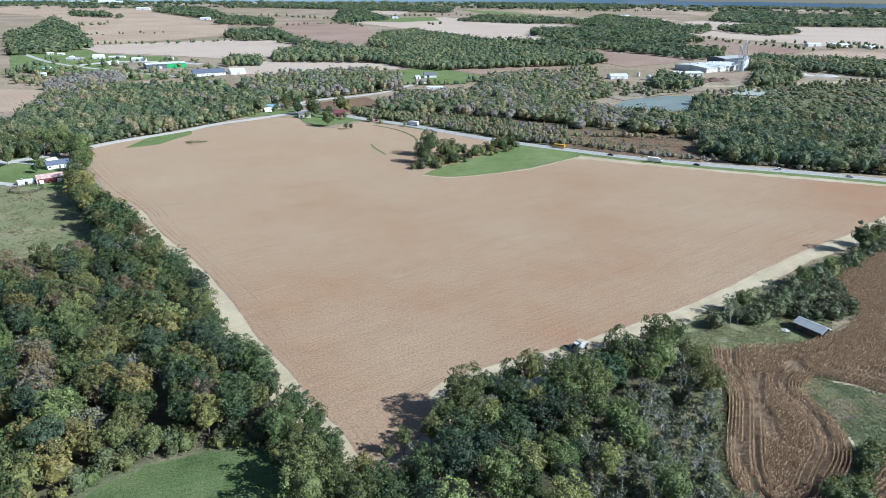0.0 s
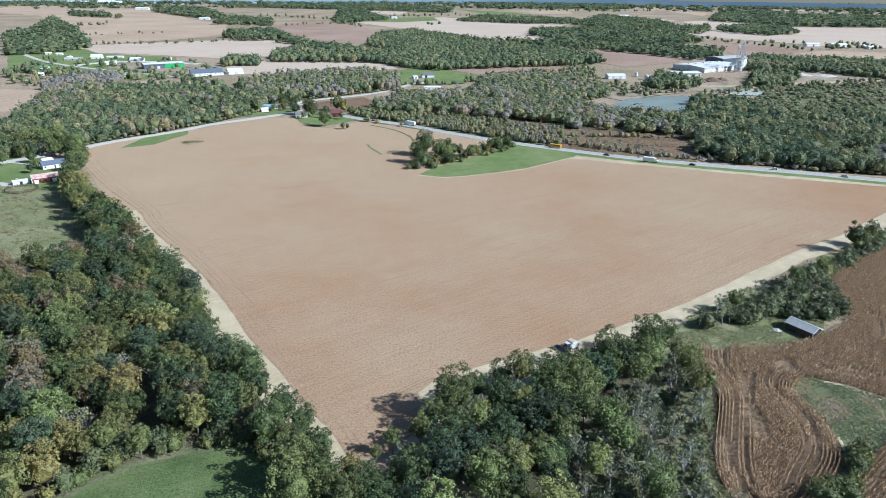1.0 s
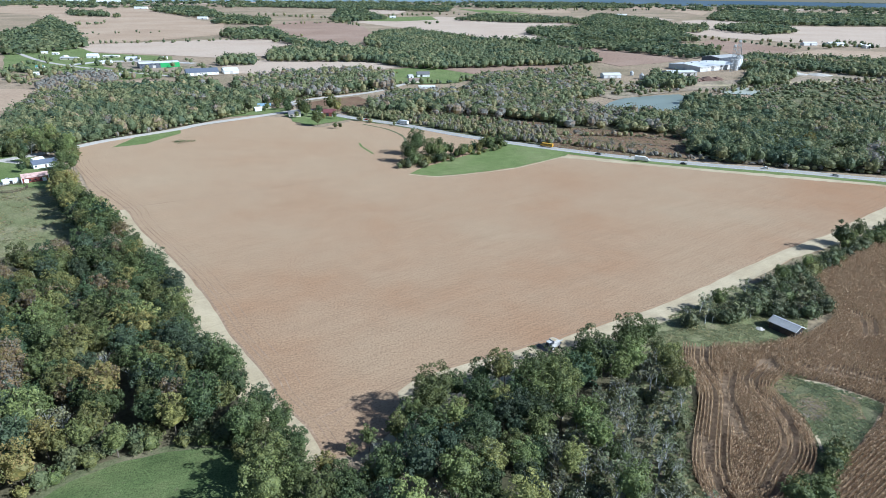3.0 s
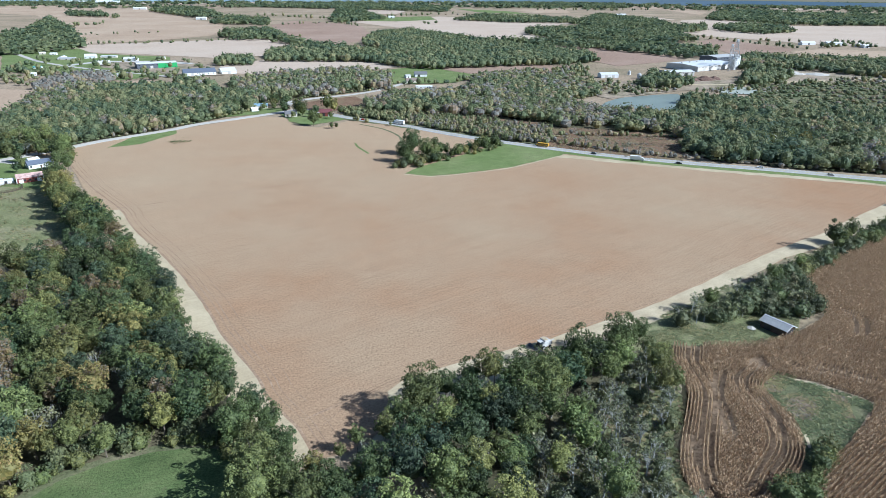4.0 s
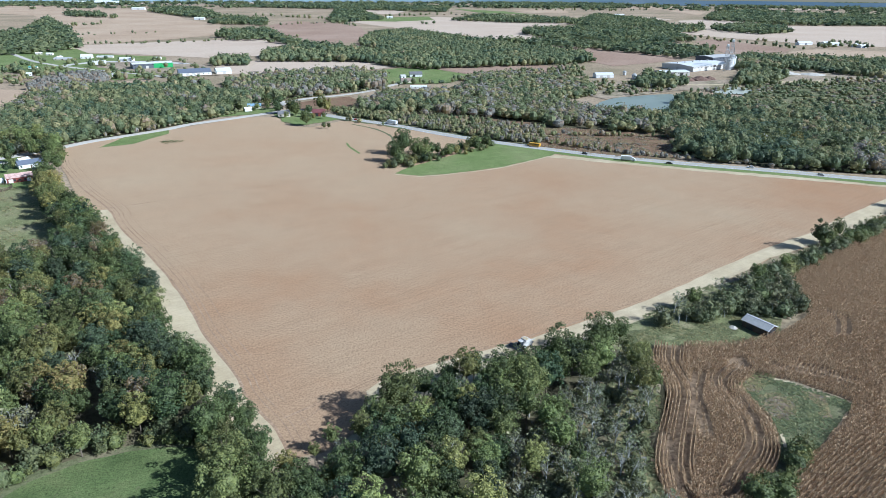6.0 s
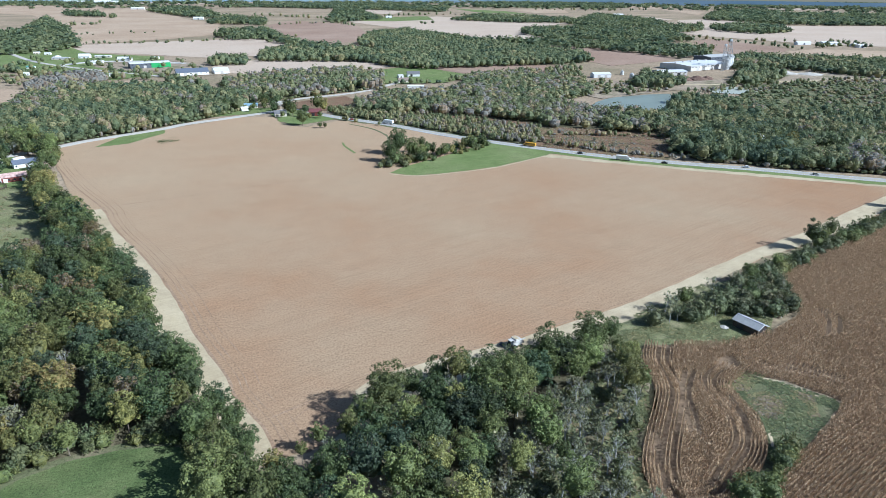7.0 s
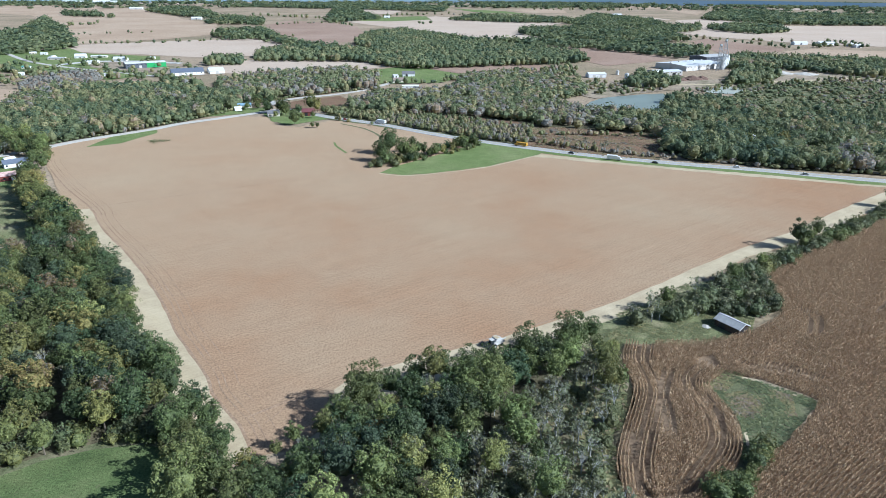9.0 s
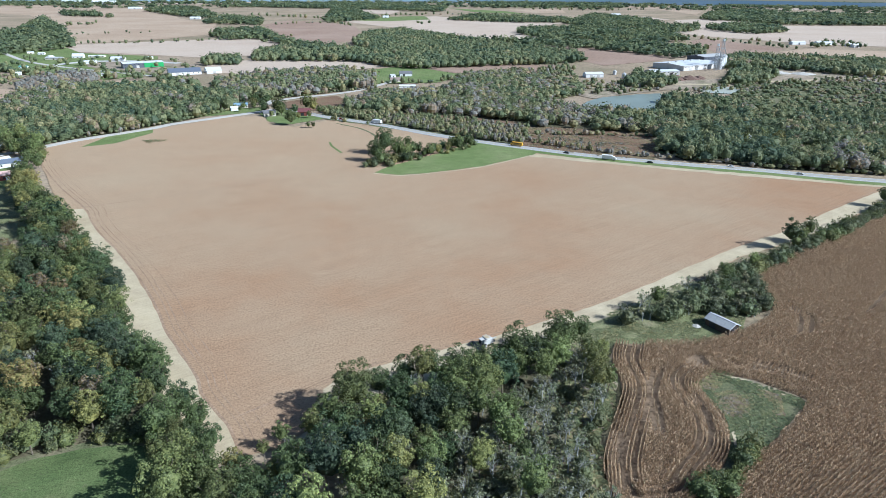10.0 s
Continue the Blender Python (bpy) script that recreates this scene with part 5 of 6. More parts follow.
tufts("undergrowth in the grey brush", [(86, 200), (90, 180), (82, 158), (75, 140), (74, 105), (38, 105), (40, 130), (46, 150), (62, 172)], 6000, 1.0, 38, (0.5, 1.0))
sheet("bare_bank", [(126, 182), (135, 178.5), (144, 171), (147, 167.5), (145, 166.5), (138, 173), (134, 176.5), (127, 180)], 0.05, M["lane"], "pale bare soil bank along the corn", "soil", 1.5, 0.5)
sheet("bare_bank", [(89.5, 190), (91, 186), (90.5, 176), (89, 172), (87.5, 174), (88.5, 184)], 0.05, M["lane"], "pale bare soil strip beside the corn", "soil", 1.5, 0.5)
sheet("bare_bank", [(116.8, 160), (118, 152), (116, 145), (115.3, 145), (117, 152)], 0.05, M["lane"], "pale bare soil rim at the corn", "soil", 1.5, 0.4)
tufts("small green weedy patch in the stubble", [(-207, 516), (-199, 534), (-188, 520), (-196, 506)], 150, 0.6, 39, (0.5, 0.7), "weeds")


# ---- buildings ----
def row_windows(length, side, count, z=1.0, w=1.1, h=1.2):
    return [(side, -length / 2 + length * (i + 0.5) / count, w, z, h) for i in range(count)]


ROOF_RED = plain("dull_red_roof", (0.16, 0.06, 0.062), 0.6, 0.3, 0, 0.2)
TEAL = plain("teal_steel_roof", (0.12, 0.30, 0.27), 0.5, 0.4, 0, 0.1)
LIGHT_ROOF = plain("pale_steel_roof", (0.62, 0.63, 0.62), 0.5, 0.4, 0, 0.08)

gable("red_barn", "dark red farm barn with a red roof", "barn", pose(-99, 632, 0, 0, 0, 8), 11, 7.5, 3.8, 2.6, BARN_RED, ROOF_RED, 0.4, [("s", -2, 3, 3, BLACK), ("s", 3, 1.2, 2.1, WHITE)], row_windows(11, "s", 2, 1.4))
gable("farmhouse", "small farmhouse with a grey shingle roof", "house", pose(-132, 628, 0, 0, 0, 20), 11, 8, 3.0, 2.4, CREAM, ROOF_GREY, 0.4, [("s", 0, 1.0, 2.1, OLD_WOOD)], row_windows(11, "s", 3)[::2])
gable("house", "roadside house with a bright blue roof", "house", pose(-172, 672, 0, 0, 0, 12), 13, 7, 2.8, 1.8, CREAM, plain("light_blue_roof", (0.22, 0.33, 0.42), 0.5, 0.4, 0, 0.1), 0.4, [("s", 1, 1.0, 2.1, OLD_WOOD)], row_windows(15, "s", 5)[::2])
gable("garage", "small white garage beside the road", "garage", pose(-174, 655, 0, 0, 0, 30), 7, 5, 2.6, 1.3, WHITE, LIGHT_ROOF, 0.3, [("e", 0, 2.6, 2.2, CONCRETE)])
gable("house", "roadside house with a slate blue roof", "house", pose(-201, 645, 0, 0, 0, 35), 11, 8, 4.5, 2.2, WHITE, ROOF_BLUE, 0.4, [("s", -1, 1.0, 2.1, OLD_WOOD)], row_windows(11, "s", 4)[::3])
gable("house", "pale house half hidden by trees", "house", pose(-214, 628, 0, 0, 0, 40), 9, 7, 3.0, 2.0, CREAM, LIGHT_ROOF, 0.4, [("s", 0, 1.0, 2.1, OLD_WOOD)], row_windows(9, "s", 3)[::2])

gable("house", "pale house hidden among trees by the highway", "house", pose(284, 529, 0, 0, 0, 60), 13, 8, 3.0, 2.8, CREAM, LIGHT_ROOF, 0.4, [("s", 0, 1.0, 2.1, OLD_WOOD)], row_windows(13, "s", 4)[::2])
stable = gable("stable", "long faded red stable with white trim", "stable", pose(-250.5, 403.5, 0, 0, 0, 35), 14.5, 8, 3.2, 1.8, BARN_RED, plain("rusty_red_and_white_roof", (0.50, 0.34, 0.30), 0.7, 0.3, 0, 0.5, 0.5), 0.4, [("s", 5, 2.4, 2.4, WHITE), ("s", -5, 2.4, 2.4, WHITE)], row_windows(14.5, "s", 5)[1:4])
for x in (-7.45, 7.45):
    part("trim", box(bmesh.new(), x - 0.2, -4.5, 0, x + 0.2, -4.1, 3.3), WHITE, stable, "white painted trim board")
gable("lean_to", "low white outbuilding beside the stable", "shed", pose(-262, 397, 0, 0, 0, 35), 9, 4, 2.2, 0.6, WHITE, LIGHT_ROOF, 0.3, [("s", 0, 1.6, 1.9, BLACK)])
gable("house", "white house with a slate roof in the yard", "house", pose(-264, 438, 0, 0, 0, 42), 15, 8, 3.0, 2.0, WHITE, ROOF_SLATE, 0.5, [("s", 0, 1.0, 2.1, OLD_WOOD)], row_windows(15, "s", 5)[::2])
gable("shed", "small white shed behind the house", "shed", pose(-274, 447, 0, 0, 0, 60), 7, 5, 2.6, 1.3, WHITE, LIGHT_ROOF, 0.3, [("s", 0, 1.6, 2.0, BLACK)])
gable("shed", "small white hut among the trees", "shed", pose(-231, 401, 0, 0, 0, 10), 3.4, 3, 2.4, 0.9, WHITE, LIGHT_ROOF, 0.3, [("s", 0, 1.0, 1.9, BLACK)])

pen = thing("round_pen", "round horse pen of dark fence rails", "fence", at=pose(-254, 384, 0))
for i in range(20):
    a, b = 6.2832 * i / 20, 6.2832 * (i + 1) / 20
    part("post", cyl(bmesh.new(), 9 * math.cos(a), 9 * math.sin(a), -0.1, 1.7, 0.09, 0.08, 6), OLD_WOOD, pen)
    for z in (0.5, 1.0, 1.5):
        vs, fs = [], []
        tube(vs, fs, (9 * math.cos(a), 9 * math.sin(a), z), (9 * math.cos(b), 9 * math.sin(b), z), 0.13, 0.13, 4)
        mesh_object("rail", vs, fs, OLD_WOOD, pen)
sheet("gravel_drive", [(-330, 418), (-290, 404), (-268, 397), (-262, 392), (-266, 390), (-292, 399), (-332, 411)], 0.06, GRAVEL, "pale gravel drive in the yard", "drive", 3, 0.6)
sheet("gravel_drive", [(-330, 462), (-296, 452), (-270, 444), (-272, 440), (-298, 447), (-332, 456)], 0.06, GRAVEL, "pale gravel drive to the white house", "drive", 3, 0.6)

# the works beyond the pond
hall = gable("factory_hall", "large white industrial hall with a pale roof", "factory", pose(418, 1051, 0, 0, 0, 32.6), 92, 58, 7.0, 2.0, plain("grey_white_cladding", (0.58, 0.56, 0.52), 0.5, 0.4, 0, 0.1, 0.1), LIGHT_ROOF, 0.6, [("s", -30, 5, 4, CONCRETE), ("s", 10, 5, 4, CONCRETE), ("w", 0, 5, 4, CONCRETE)], row_windows(92, "s", 12, 5.0, 3, 0.8))
for i in range(5):
    part("roof_vent", box(bmesh.new(), -36 + 18 * i, 8, 8.3, -33 + 18 * i, 10, 9.8), CONCRETE, hall)
gable("factory_hall", "grey industrial hall behind the white one", "factory", pose(486, 1150, 0, 0, 0, 32.6), 62, 34, 9, 2, DARK_STEEL, ROOF_TIN, 0.6, [("w", 0, 5, 5, BLACK)], row_windows(62, "s", 8, 6, 3, 1))
gable("factory_hall", "low pale industrial hall beside scrap piles", "factory", pose(350, 962, 0, 0, 0, 12), 42, 24, 5.5, 1.6, CONCRETE, LIGHT_ROOF, 0.5, [("s", -8, 5, 4, BLACK), ("s", 8, 5, 4, BLACK)], row_windows(42, "s", 6, 3.5, 2, 1))
gable("storage_shed", "white steel storage shed by the pond", "shed", pose(244, 930, 0, 0, 0, 8), 25, 14, 4.5, 2.2, WHITE, LIGHT_ROOF, 0.4, [("s", -5, 4, 3.6, CONCRETE), ("s", 5, 4, 3.6, CONCRETE)])


def silo(label, x, y, r, h, group):
    t = thing("silo", label, "silo", group, at=pose(x, y, 0))
    bm = cyl(bmesh.new(), 0, 0, 0, h, r, r, 20)
    for k in range(6):
        part("hoop", cyl(bmesh.new(), 0, 0, h * (k + 1) / 6 - 0.1, h * (k + 1) / 6 - 0.01, r + 0.06, r + 0.06, 20), ROOF_TIN, t)
    part("body", bm, LIGHT_ROOF, t)
    part("roof", cyl(bmesh.new(), 0, 0, h, h + r * 0.55, r + 0.1, 0.4, 20), ROOF_TIN, t)
    part("cap", cyl(bmesh.new(), 0, 0, h + r * 0.55, h + r * 0.55 + 0.6, 0.4, 0.3, 10), CONCRETE, t)


for x, y, r, h in ((281, 958, 2.4, 5.0), (285, 922, 3.0, 5.6)):
    silo("pale steel grain silo beside the storage shed", x, y, r, h, "silos by the shed")
for x, y, r, h in ((466, 1042, 5, 16), (474, 1054, 5, 18), (459, 1030, 4, 15)):
    silo("tall grey steel silo at the works", x, y, r, h, "silos at the works")


def tower(x, y, h):
    t = thing("elevator_tower", "tall lattice elevator tower of grey steel", "tower", "elevator towers", at=pose(x, y, 0))
    for a in (-1.6, 1.6):
        for b in (-1.6, 1.6):
            part("leg", box(bmesh.new(), a - 0.17, b - 0.17, 0, a + 0.17, b + 0.17, h), ROOF_TIN, t)
    for k in range(8):
        z = h * (k + 1) / 8
        part("platform", box(bmesh.new(), -1.9, -1.9, z - 0.15, 1.9, 1.9, z), ROOF_TIN, t)
        for s in (-1.6, 1.6):
            vs, fs = [], []
            tube(vs, fs, (-1.6, s, z - h / 8), (1.6, s, z), 0.15, 0.15, 4)
            mesh_object("brace", vs, fs, ROOF_TIN, t)
    part("head", box(bmesh.new(), -1.5, -1.5, h, 1.5, 1.5, h + 3.0, 0.3), LIGHT_ROOF, t)
    vs, fs = [], []
    tube(vs, fs, (0, 0, h + 1), (14, 16, 17), 0.5, 0.5, 6)
    mesh_object("chute", vs, fs, ROOF_TIN, t)


tower(445, 1010, 36)
tower(457, 1022, 42)


def heap(x, y, r, h, mat, label, seed, name="scrap_mound"):
    """A tipped pile: a noisy cone."""
    vs, fs, n = [], [], 22
    for k in range(7):
        for i in range(n):
            a, q = 6.2832 * i / n, k / 6
            w = 1 + 0.35 * noise.noise((math.cos(a) * 1.5 + seed, math.sin(a) * 1.5, q * 2))
            z = h * (1 - q) ** 0.9 + (0.18 * h * noise.noise((math.cos(a) * 3 * q + seed, math.sin(a) * 3 * q, 7)) if k < 6 else -0.3)
            vs.append((x + r * q * w * math.cos(a), y + r * q * w * math.sin(a), z))
    for k in range(6):
        for i in range(n):
            fs.append((k * n + i, (k + 1) * n + i, (k + 1) * n + (i + 1) % n, k * n + (i + 1) % n))
    tagged(mesh_object(name, vs, fs, mat), label, "pile", "piles at the works")


SCRAP = plain("rusty_scrap", (0.17, 0.11, 0.085), 0.9, 0.2, 0.2, 0.5, 0.6)
for i, (x, y, r, h) in enumerate(((338, 926, 12, 4), (352, 908, 13, 5), (373, 914, 14, 5), (360, 924, 11, 4), (325, 898, 9, 3), (389, 922, 10, 4))):
    heap(x, y, r, h, SCRAP, "mound of rusty brown scrap", i)
for i, (x, y, r, h) in enumerate(((530, 985, 18, 3.5), (560, 975, 18, 3), (505, 990, 14, 3))):
    heap(x, y, r, h, GRAVEL, "mound of pale crushed stone", i + 9, "stone_mound")
ribbon("haul_road", [(420, 905), (470, 892), (530, 905), (590, 930), (650, 930), (760, 980)], 9, 0.6, M["lane"], "pale dusty haul road", "road", 0, 8, 0.3, 2)
ribbon("haul_road", [(290, 880), (340, 860), (400, 868), (440, 890)], 6, 0.6, M["lane"], "pale dusty haul road by the pond", "road", 0, 8, 0.3, 1.5)

# the village beyond the woods
works = gable("warehouse", "long warehouse half dark grey half bright green", "warehouse", pose(-417, 1010, 0, 0, 0, 33), 56, 22, 7.0, 1.4, DARK_STEEL, LIGHT_ROOF, 0.4, [("s", -18, 4, 4, CONCRETE), ("s", -8, 4, 4, CONCRETE)], row_windows(56, "s", 9, 4.8, 2, 1))
part("cladding", box(bmesh.new(), 1, -11.35, 0.1, 28, -11.12, 6.9), SIGN_GREEN, works, "bright green steel cladding")
part("cladding", box(bmesh.new(), 28.02, -11.0, 0.1, 28.25, 11, 6.9), SIGN_GREEN, works, "bright green steel cladding")
gable("warehouse", "white warehouse with a slate blue roof", "warehouse", pose(-325, 931, 0, 0, 0, 27), 42, 24, 4.2, 4.2, WHITE, ROOF_SLATE, 0.5, [("s", -10, 4, 3.6, CONCRETE), ("s", 4, 4, 3.6, CONCRETE)], row_windows(42, "s", 6, 2.0))
gable("warehouse", "pale hall joined to the warehouse", "warehouse", pose(-292, 952, 0, 0, 0, 27), 20, 26, 3.6, 3.6, WHITE, LIGHT_ROOF, 0.4, [("s", 0, 4, 3.2, CONCRETE)])
for x, y, turn, ln, wd, ev, rs, wall, roof, label in (
        (-492, 1094, 5, 24, 13, 4.5, 3.5, WHITE, LIGHT_ROOF, "white barn with a pale roof"),
        (-575, 1130, 12, 20, 13, 4.5, 4.5, WHITE, LIGHT_ROOF, "white gabled barn in the village"),
        (-550, 1142, 8, 30, 9, 3.0, 1.5, CREAM, LIGHT_ROOF, "long low white building in the village"),
        (-514, 1047, 22, 22, 14, 4.0, 3.0, WHITE, LIGHT_ROOF, "white hall beside the lawns"),
        (-600, 1103, 3, 32, 10, 3.2, 2.2, CREAM, ROOF_TIN, "pale farmhouse with several wings"),
        (-612, 1112, 93, 16, 9, 4.5, 2.5, WHITE, LIGHT_ROOF, "white house with a tall gable"),
        (-453, 1120, 10, 14, 9, 3.4, 2.0, CREAM, LIGHT_ROOF, "small pale house near the warehouse"),
        (-581, 986, 10, 13, 8, 2.8, 1.8, WHITE, TEAL, "house with a teal steel roof"),
        (-544, 910, 20, 11, 8, 3.0, 2.2, WHITE, LIGHT_ROOF, "white house among village trees"),
        (-470, 880, 40, 12, 8, 3.0, 2.0, CREAM, ROOF_GREY, "house with a grey roof among trees"),
        (-430, 905, 25, 11, 7, 3.0, 2.0, WHITE, ROOF_TIN, "white house beside the pasture"),
        (-665, 1180, 10, 12, 8, 3.0, 2.0, WHITE, LIGHT_ROOF, "white house at the wood edge"),
        (-690, 1190, 30, 12, 8, 3.0, 2.0, CREAM, LIGHT_ROOF, "pale house at the wood edge")):
    gable("house" if ln < 20 else "barn", label, "house" if ln < 20 else "barn", pose(x, y, 0, 0, 0, turn), ln * 0.85, wd * 0.85, ev * 0.8, rs * 0.8, wall, roof, 0.4, [("s", 0, 2.0, 2.2, OLD_WOOD)], row_windows(ln * 0.85, "s", 4, 1.2)[::3])
ribbon("village_road", [(-740, 1195), (-640, 1085), (-560, 1020), (-470, 965), (-400, 930), (-340, 895), (-300, 870)], 7, 0.5, GRAVEL, "pale village road past warehouses", "road", 0, 10, 0.2)
ribbon("village_road", [(-560, 1020), (-530, 1075), (-460, 1085), (-380, 1060)], 14, 0.5, CONCRETE, "pale paved yard between warehouses", "road", 0, 10, 0.2)

# the farm on the green pasture
gable("barn", "white barn with a dark roof on pasture", "barn", pose(-17, 928, 0, 0, 0, 10), 17, 10, 3.6, 3.0, WHITE, ROOF_GREY, 0.5, [("s", -3, 3, 3, BLACK), ("e", 0, 3.5, 3.2, BLACK)])
gable("shed", "small white shed on the pasture", "shed", pose(-34, 911, 0, 0, 0, 30), 7, 6, 2.6, 1.8, WHITE, ROOF_TIN, 0.3, [("s", 0, 2, 2.2, BLACK)])
gable("farmhouse", "pale farmhouse with a brownish roof", "house", pose(-27, 868, 0, 0, 0, 15), 14, 9, 3.0, 2.6, CREAM, plain("brown_shingles", (0.24, 0.19, 0.16), 0.9, 0.2, 0, 0.2), 0.5, [("s", 1, 1.0, 2.1, OLD_WOOD)], row_windows(14, "s", 4)[::2])
gable("long_shed", "long low white shed behind trees", "shed", pose(-9, 815, 0, 0, 0, 4), 20, 7, 2.6, 1.2, WHITE, LIGHT_ROOF, 0.3, [("s", -4, 2.4, 2.2, CONCRETE)], row_windows(20, "s", 5)[3:])

# specks of far farms
for x, y, turn, ln, wd, ev, label in (
        (-828, 2406, 5, 34, 16, 5, "far white farm building"), (-760, 2440, 20, 20, 12, 5, "far white farm building"), (-243, 2540, 8, 26, 14, 5, "far white farm building"),
        (-180, 2600, 8, 22, 14, 5, "far white farm building"), (1255, 2604, 15, 40, 16, 6, "far white farm building"), (-2110, 4030, 10, 110, 40, 10, "far long white warehouse"),
        (-1930, 4040, 10, 130, 40, 10, "far long white warehouse"), (-1980, 4100, 10, 90, 40, 12, "far long white warehouse"), (-1423, 3290, 5, 60, 20, 6, "far pale roofed barn"), (821, 1507, 12, 34, 12, 4.5, "far white farm building"), (869, 1511, 30, 18, 12, 4.5, "far white farm building"), (882, 1497, 10, 22, 12, 4.5, "far white farm building"), (913, 1471, 50, 16, 12, 4.5, "far white farm building"), (912, 1444, 20, 18, 12, 4.5, "far white farm building"),
        (1297, 2420, 5, 30, 14, 5, "far white farm building"), (760, 2900, 5, 40, 18, 6, "far white farm building")):
    gable("far_barn", label, "barn", pose(x, y, 0, 0, 0, turn), ln, wd, ev, wd * 0.22, WHITE, LIGHT_ROOF, 0.5, [("s", 0, 4, 4, DARK_STEEL)], group="far farm buildings")


# ---- vehicles ----
def wheel(parent, x, y, r, w):
    bm = bmesh.new()
    bmesh.ops.create_cone(bm, cap_ends=True, segments=18, radius1=r, radius2=r, depth=w, matrix=Matrix.Translation((x, y, r)) @ Matrix.Rotation(radians(90), 4, "X"))
    es = [e for e in bm.edges if len(e.link_faces) == 2 and any(len(f.verts) > 4 for f in e.link_faces)]
    bmesh.ops.bevel(bm, geom=es, offset=r * 0.12, segments=2, affect="EDGES")
    t = part("wheel", bm, RUBBER, parent)
    bm = bmesh.new()
    bmesh.ops.create_cone(bm, cap_ends=True, segments=14, radius1=r * 0.55, radius2=r * 0.5, depth=w + 0.04, matrix=Matrix.Translation((x, y, r)) @ Matrix.Rotation(radians(90), 4, "X"))
    part("rim", bm, ROOF_TIN, t)


def loft(sections):
    """A closed body from (x, half width, z low, z high) stations."""
    bm = bmesh.new()
    rings = [[bm.verts.new((x, s * w, z)) for s, z in ((-1, z0), (-1, z1), (1, z1), (1, z0))] for x, w, z0, z1 in sections]
    for a, b in zip(rings, rings[1:]):
        for i in range(4):
            bm.faces.new((a[i], a[(i + 1) % 4], b[(i + 1) % 4], b[i]))
    bm.faces.new(rings[0]), bm.faces.new(rings[-1][::-1])
    bmesh.ops.bevel(bm, geom=list(bm.edges), offset=0.07, segments=2, affect="EDGES")
    return bm


def car(label, at, paint, group="cars on the highway"):
    t = thing("car", label, "car", group, at=at)
    part("body", loft([(-2.25, 0.8, 0.4, 0.85), (-1.9, 0.88, 0.3, 0.98), (0.9, 0.9, 0.3, 0.98), (2.0, 0.86, 0.3, 0.85), (2.25, 0.78, 0.4, 0.7)]), paint, t)
    part("window", loft([(-1.75, 0.74, 0.9, 1.0), (-1.2, 0.72, 0.9, 1.4), (0.35, 0.72, 0.9, 1.42), (1.15, 0.78, 0.9, 0.98)]), GLASS, t)
    part("roof", box(bmesh.new(), -1.2, -0.68, 1.38, 0.35, 0.68, 1.47, 0.03), paint, t)
    for x in (-1.4, 1.4):
        for y in (-0.8, 0.8):
            wheel(t, x, y, 0.33, 0.22)
    for y in (-0.6, 0.6):
        part("headlight", box(bmesh.new(), 2.12, y - 0.15, 0.55, 2.28, y + 0.15, 0.7), WHITE, t)
        part("tail_light", box(bmesh.new(), -2.28, y - 0.15, 0.65, -2.15, y + 0.15, 0.8), RED, t)


def truck(name, label, at, cargo, cab, length):
    t = thing(name, label, "truck", at=at)
    h = length / 2
    part("chassis", box(bmesh.new(), -h, -0.5, 0.7, h, 0.5, 0.95), BLACK, t)
    part("cargo_box", box(bmesh.new(), -h, -1.25, 0.98, h - 2.7, 1.25, 3.6, 0.06), cargo, t)
    for i in range(int(length) - 3):
        part("rib", box(bmesh.new(), -h + 0.4 + i, -1.32, 1.05, -h + 0.5 + i, 1.32, 3.5), cargo, t)
    c = part("cab", loft([(h - 2.5, 1.15, 0.6, 2.8), (h - 1.3, 1.15, 0.6, 2.85), (h - 0.9, 1.1, 0.6, 1.9), (h, 1.0, 0.6, 1.6)]), cab, t)
    part("windscreen", box(bmesh.new(), h - 1.25, -1.0, 1.95, h - 1.05, 1.0, 2.65), GLASS, c)
    for x in (-h + 1.0, -h + 2.2, h - 1.2):
        for y in (-1.0, 1.0):
            wheel(t, x, y, 0.5, 0.32)


def school_bus(at):
    t = thing("school_bus", "yellow school bus driving on the highway", "bus", at=at)
    part("body", box(bmesh.new(), -5.2, -1.2, 0.6, 3.8, 1.2, 3.0, 0.2), YELLOW, t)
    part("hood", box(bmesh.new(), 3.7, -1.0, 0.6, 5.2, 1.0, 1.7, 0.15), YELLOW, t)
    part("windscreen", box(bmesh.new(), 3.72, -1.0, 1.75, 3.86, 1.0, 2.6), GLASS, t)
    for i in range(9):
        for s in (-1, 1):
            part("window", box(bmesh.new(), -4.8 + 0.92 * i, s * 1.16 - 0.06, 1.85, -4.1 + 0.92 * i, s * 1.16 + 0.06, 2.5), GLASS, t)
    for s in (-1, 1):
        part("stripe", box(bmesh.new(), -5.1, s * 1.19 - 0.03, 1.25, 3.7, s * 1.19 + 0.03, 1.4), BLACK, t)
    for x in (-3.2, 4.2):
        for y in (-1.0, 1.0):
            wheel(t, x, y, 0.5, 0.3)


def on_road(x, lane=1.9):
    """A pose on the highway at that x; lane: metres off its middle."""
    line = smooth_line(HIGHWAY, 4)
    i = min(range(1, len(line) - 1), key=lambda k: abs(line[k].x - x))
    d = (line[i + 1] - line[i - 1]).normalized()
    q = line[i] + Vector((-d.y, d.x)) * lane
    return pose(q.x, q.y, 0.23, 0, 0, math.degrees(math.atan2(d.y, d.x)) + (180 if lane > 0 else 0))


school_bus(on_road(92, 1.9))
car("dark car driving on the highway", on_road(128, -1.9), BLACK)
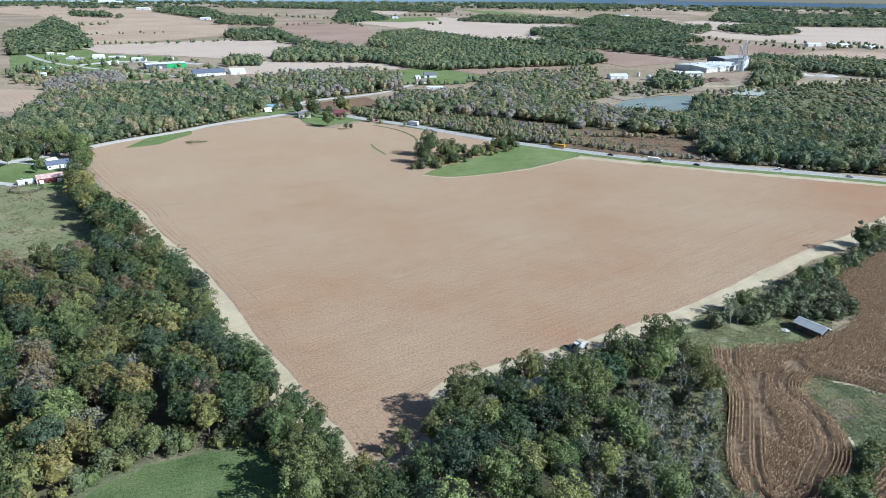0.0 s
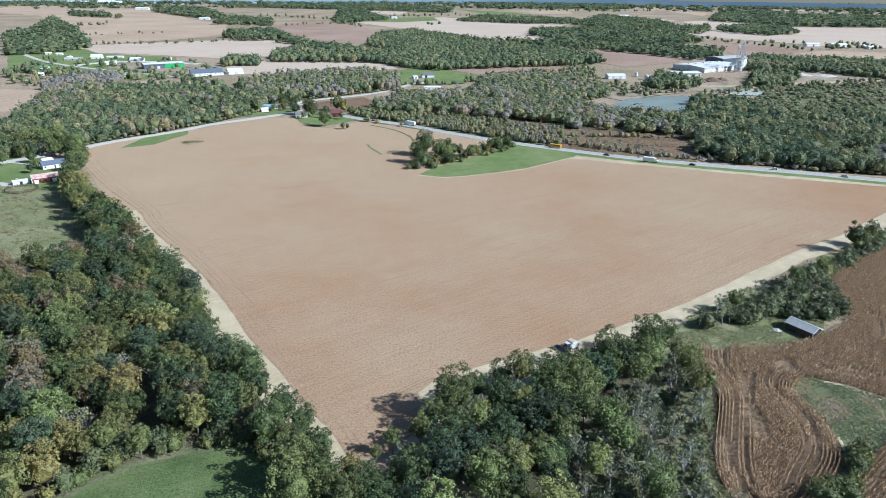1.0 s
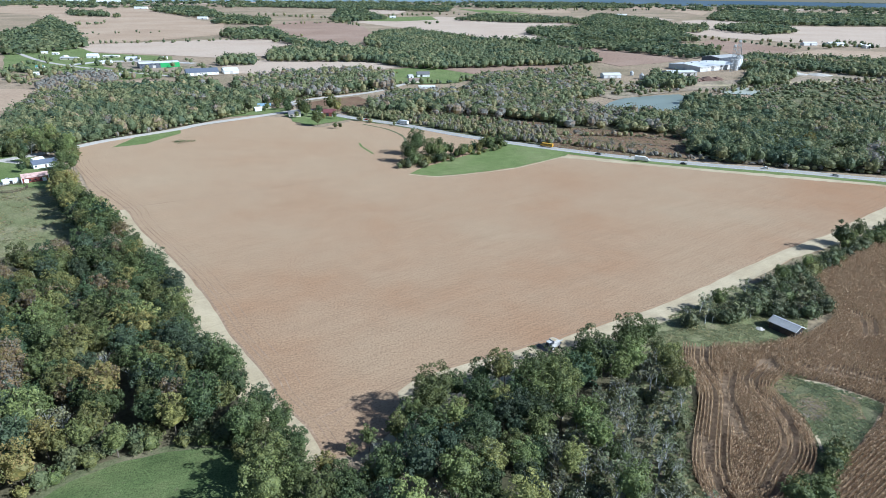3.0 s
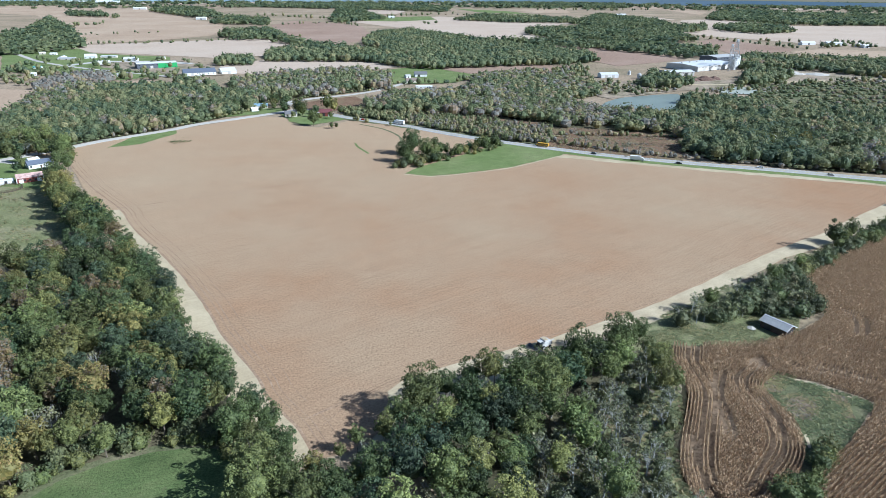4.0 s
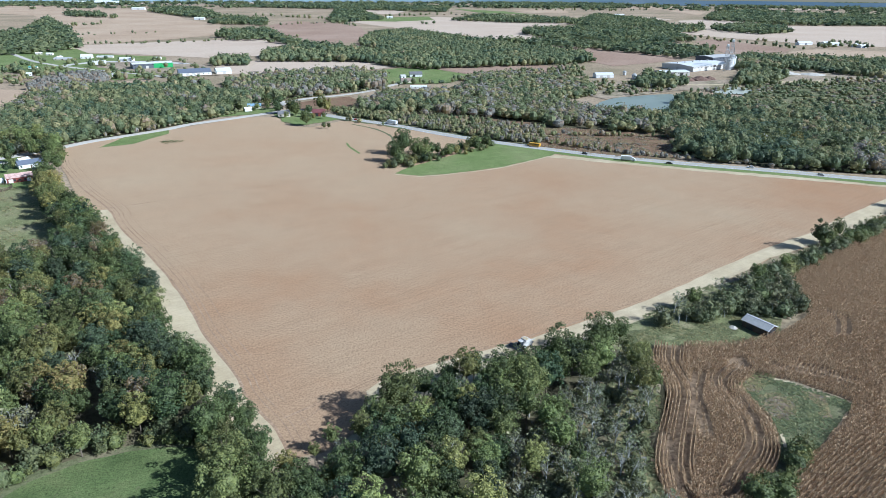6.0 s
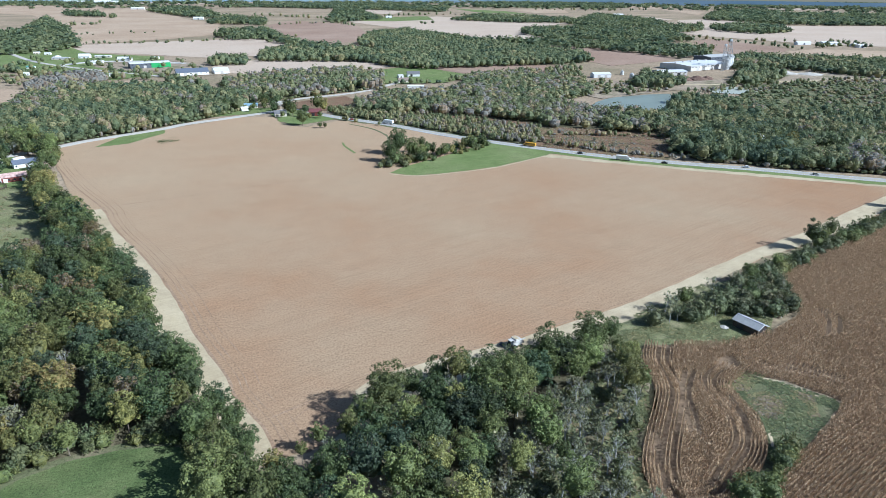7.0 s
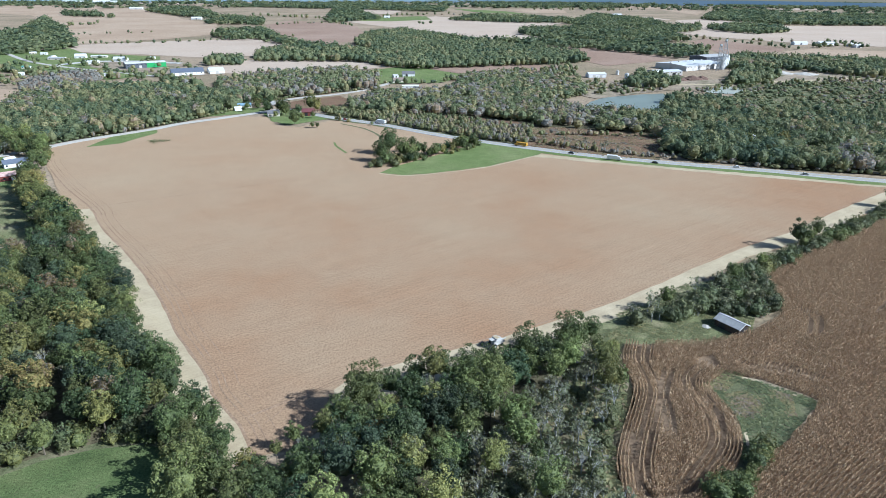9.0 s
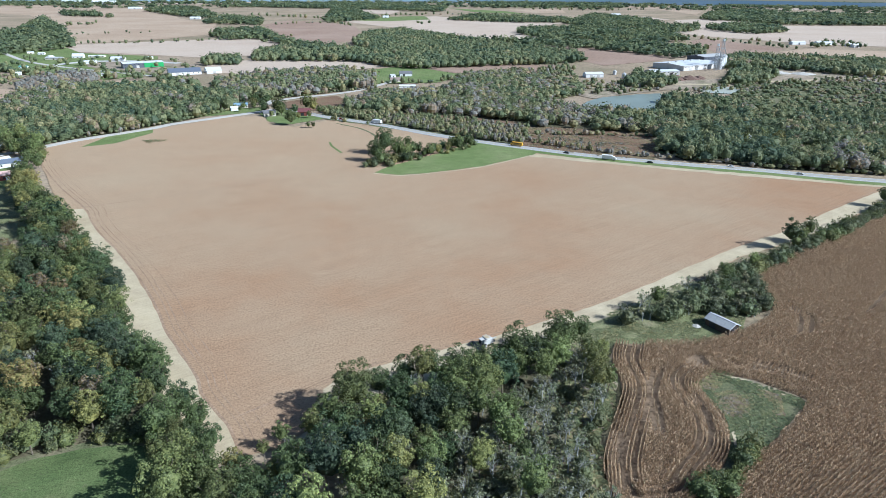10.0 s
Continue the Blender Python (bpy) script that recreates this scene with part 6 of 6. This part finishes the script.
car("white car driving on the highway", on_road(236, 1.9), WHITE)
car("red car driving on the highway", on_road(-58, -1.9), RED)
car("silver car driving on the highway", on_road(278, -1.9), ROOF_TIN)
truck("box_truck", "white box truck driving on the highway", on_road(-26, 1.9), WHITE, WHITE, 12)
truck("grain_truck", "white grain truck parked on the verge", pose(156, 464.5, 0.06, 0, 0, -20), WHITE, WHITE, 10.5)
car("black car parked on the grass verge", pose(183.5, 456, 0.06, 0, 0, -20), BLACK)
car("white car parked in the yard", pose(-268, 403, 0.05, 0, 0, 35), WHITE, "parked cars")
car("silver car parked by the house", pose(-256, 430, 0.05, 0, 0, 70), ROOF_TIN, "parked cars")
car("white car parked by the roadside house", pose(-183, 652, 0.05, 0, 0, 20), WHITE, "parked cars")


PAINT = plain("dusty_grey_white_paint", (0.50, 0.50, 0.48), 0.5, 0.4, 0, 0.25, 1.0)


def combine_harvester(at):
    """Along local +x: header in front, cab, grain tank, straw hood."""
    t = thing("combine_harvester", "white combine harvester with dark header at work", "harvester", at=at)
    part("body", loft([(-3.6, 1.2, 1.3, 2.6), (-3.0, 1.4, 1.0, 3.3), (1.0, 1.5, 0.9, 3.4), (1.6, 1.4, 1.1, 2.6)]), PAINT, t)
    tank = part("grain_tank", loft([(-1.9, 1.3, 3.3, 3.5), (-1.8, 1.6, 3.4, 4.1), (0.5, 1.6, 3.4, 4.1), (0.6, 1.3, 3.3, 3.5)]), CONCRETE, t)
    part("grain", box(bmesh.new(), -1.6, -1.35, 4.0, 0.3, 1.35, 4.14, 0.05), M["lane"], tank, "heaped tan grain")
    cab = part("cab", loft([(1.1, 0.95, 1.9, 3.5), (2.4, 0.95, 1.8, 3.6), (2.7, 0.85, 1.9, 3.4)]), GLASS, t)
    part("roof", box(bmesh.new(), 0.9, -1.05, 3.6, 2.8, 1.05, 3.8, 0.06), PAINT, cab)
    part("feeder", loft([(1.5, 0.7, 1.0, 2.0), (3.4, 0.7, 0.5, 1.2)]), BLACK, t)
    header = part("header", loft([(3.3, 4.4, 0.25, 1.3), (3.7, 4.4, 0.2, 1.2), (4.6, 4.4, 0.15, 0.35)]), BLACK, t, "wide dark cutting header")
    for k in range(6):
        a = 6.2832 * k / 6
        vs, fs = [], []
        tube(vs, fs, (4.4 + 0.6 * math.cos(a), -4.2, 1.0 + 0.6 * math.sin(a)), (4.4 + 0.6 * math.cos(a), 4.2, 1.0 + 0.6 * math.sin(a)), 0.06, 0.06, 5)
        mesh_object("reel_bar", vs, fs, DARK_STEEL, header)
    vs, fs = [], []
    tube(vs, fs, (0.8, 1.7, 3.3), (-4.2, 1.9, 3.6), 0.2, 0.2, 8)
    mesh_object("unloading_auger", vs, fs, PAINT, t)
    part("straw_hood", loft([(-4.4, 1.0, 0.9, 1.9), (-3.5, 1.2, 1.2, 2.5)]), DARK_STEEL, t)
    for y in (-1.75, 1.75):
        wheel(t, 1.2, y, 0.95, 0.7)
        wheel(t, -2.7, y * 0.9, 0.6, 0.45)


combine_harvester(pose(49.4, 199.4, 0.03, 0, 0, 214) @ Matrix.Scale(0.84, 4))


# odds and ends by the corn
vs, fs = [], []
tube(vs, fs, (82.0, 175.2, 0.25), (84.7, 176.5, 0.35), 0.24, 0.18, 8)
tube(vs, fs, (83.6, 176.0, 0.35), (84.3, 177.4, 0.8), 0.09, 0.05, 5)
tagged(mesh_object("fallen_log", vs, fs, plain("bleached_wood", (0.55, 0.53, 0.48))), "bleached fallen log in the weeds", "log")
heap(129.6, 214.3, 1.7, 0.7, GRAVEL, "small pale debris mound beside the shed", 31, "debris_mound")
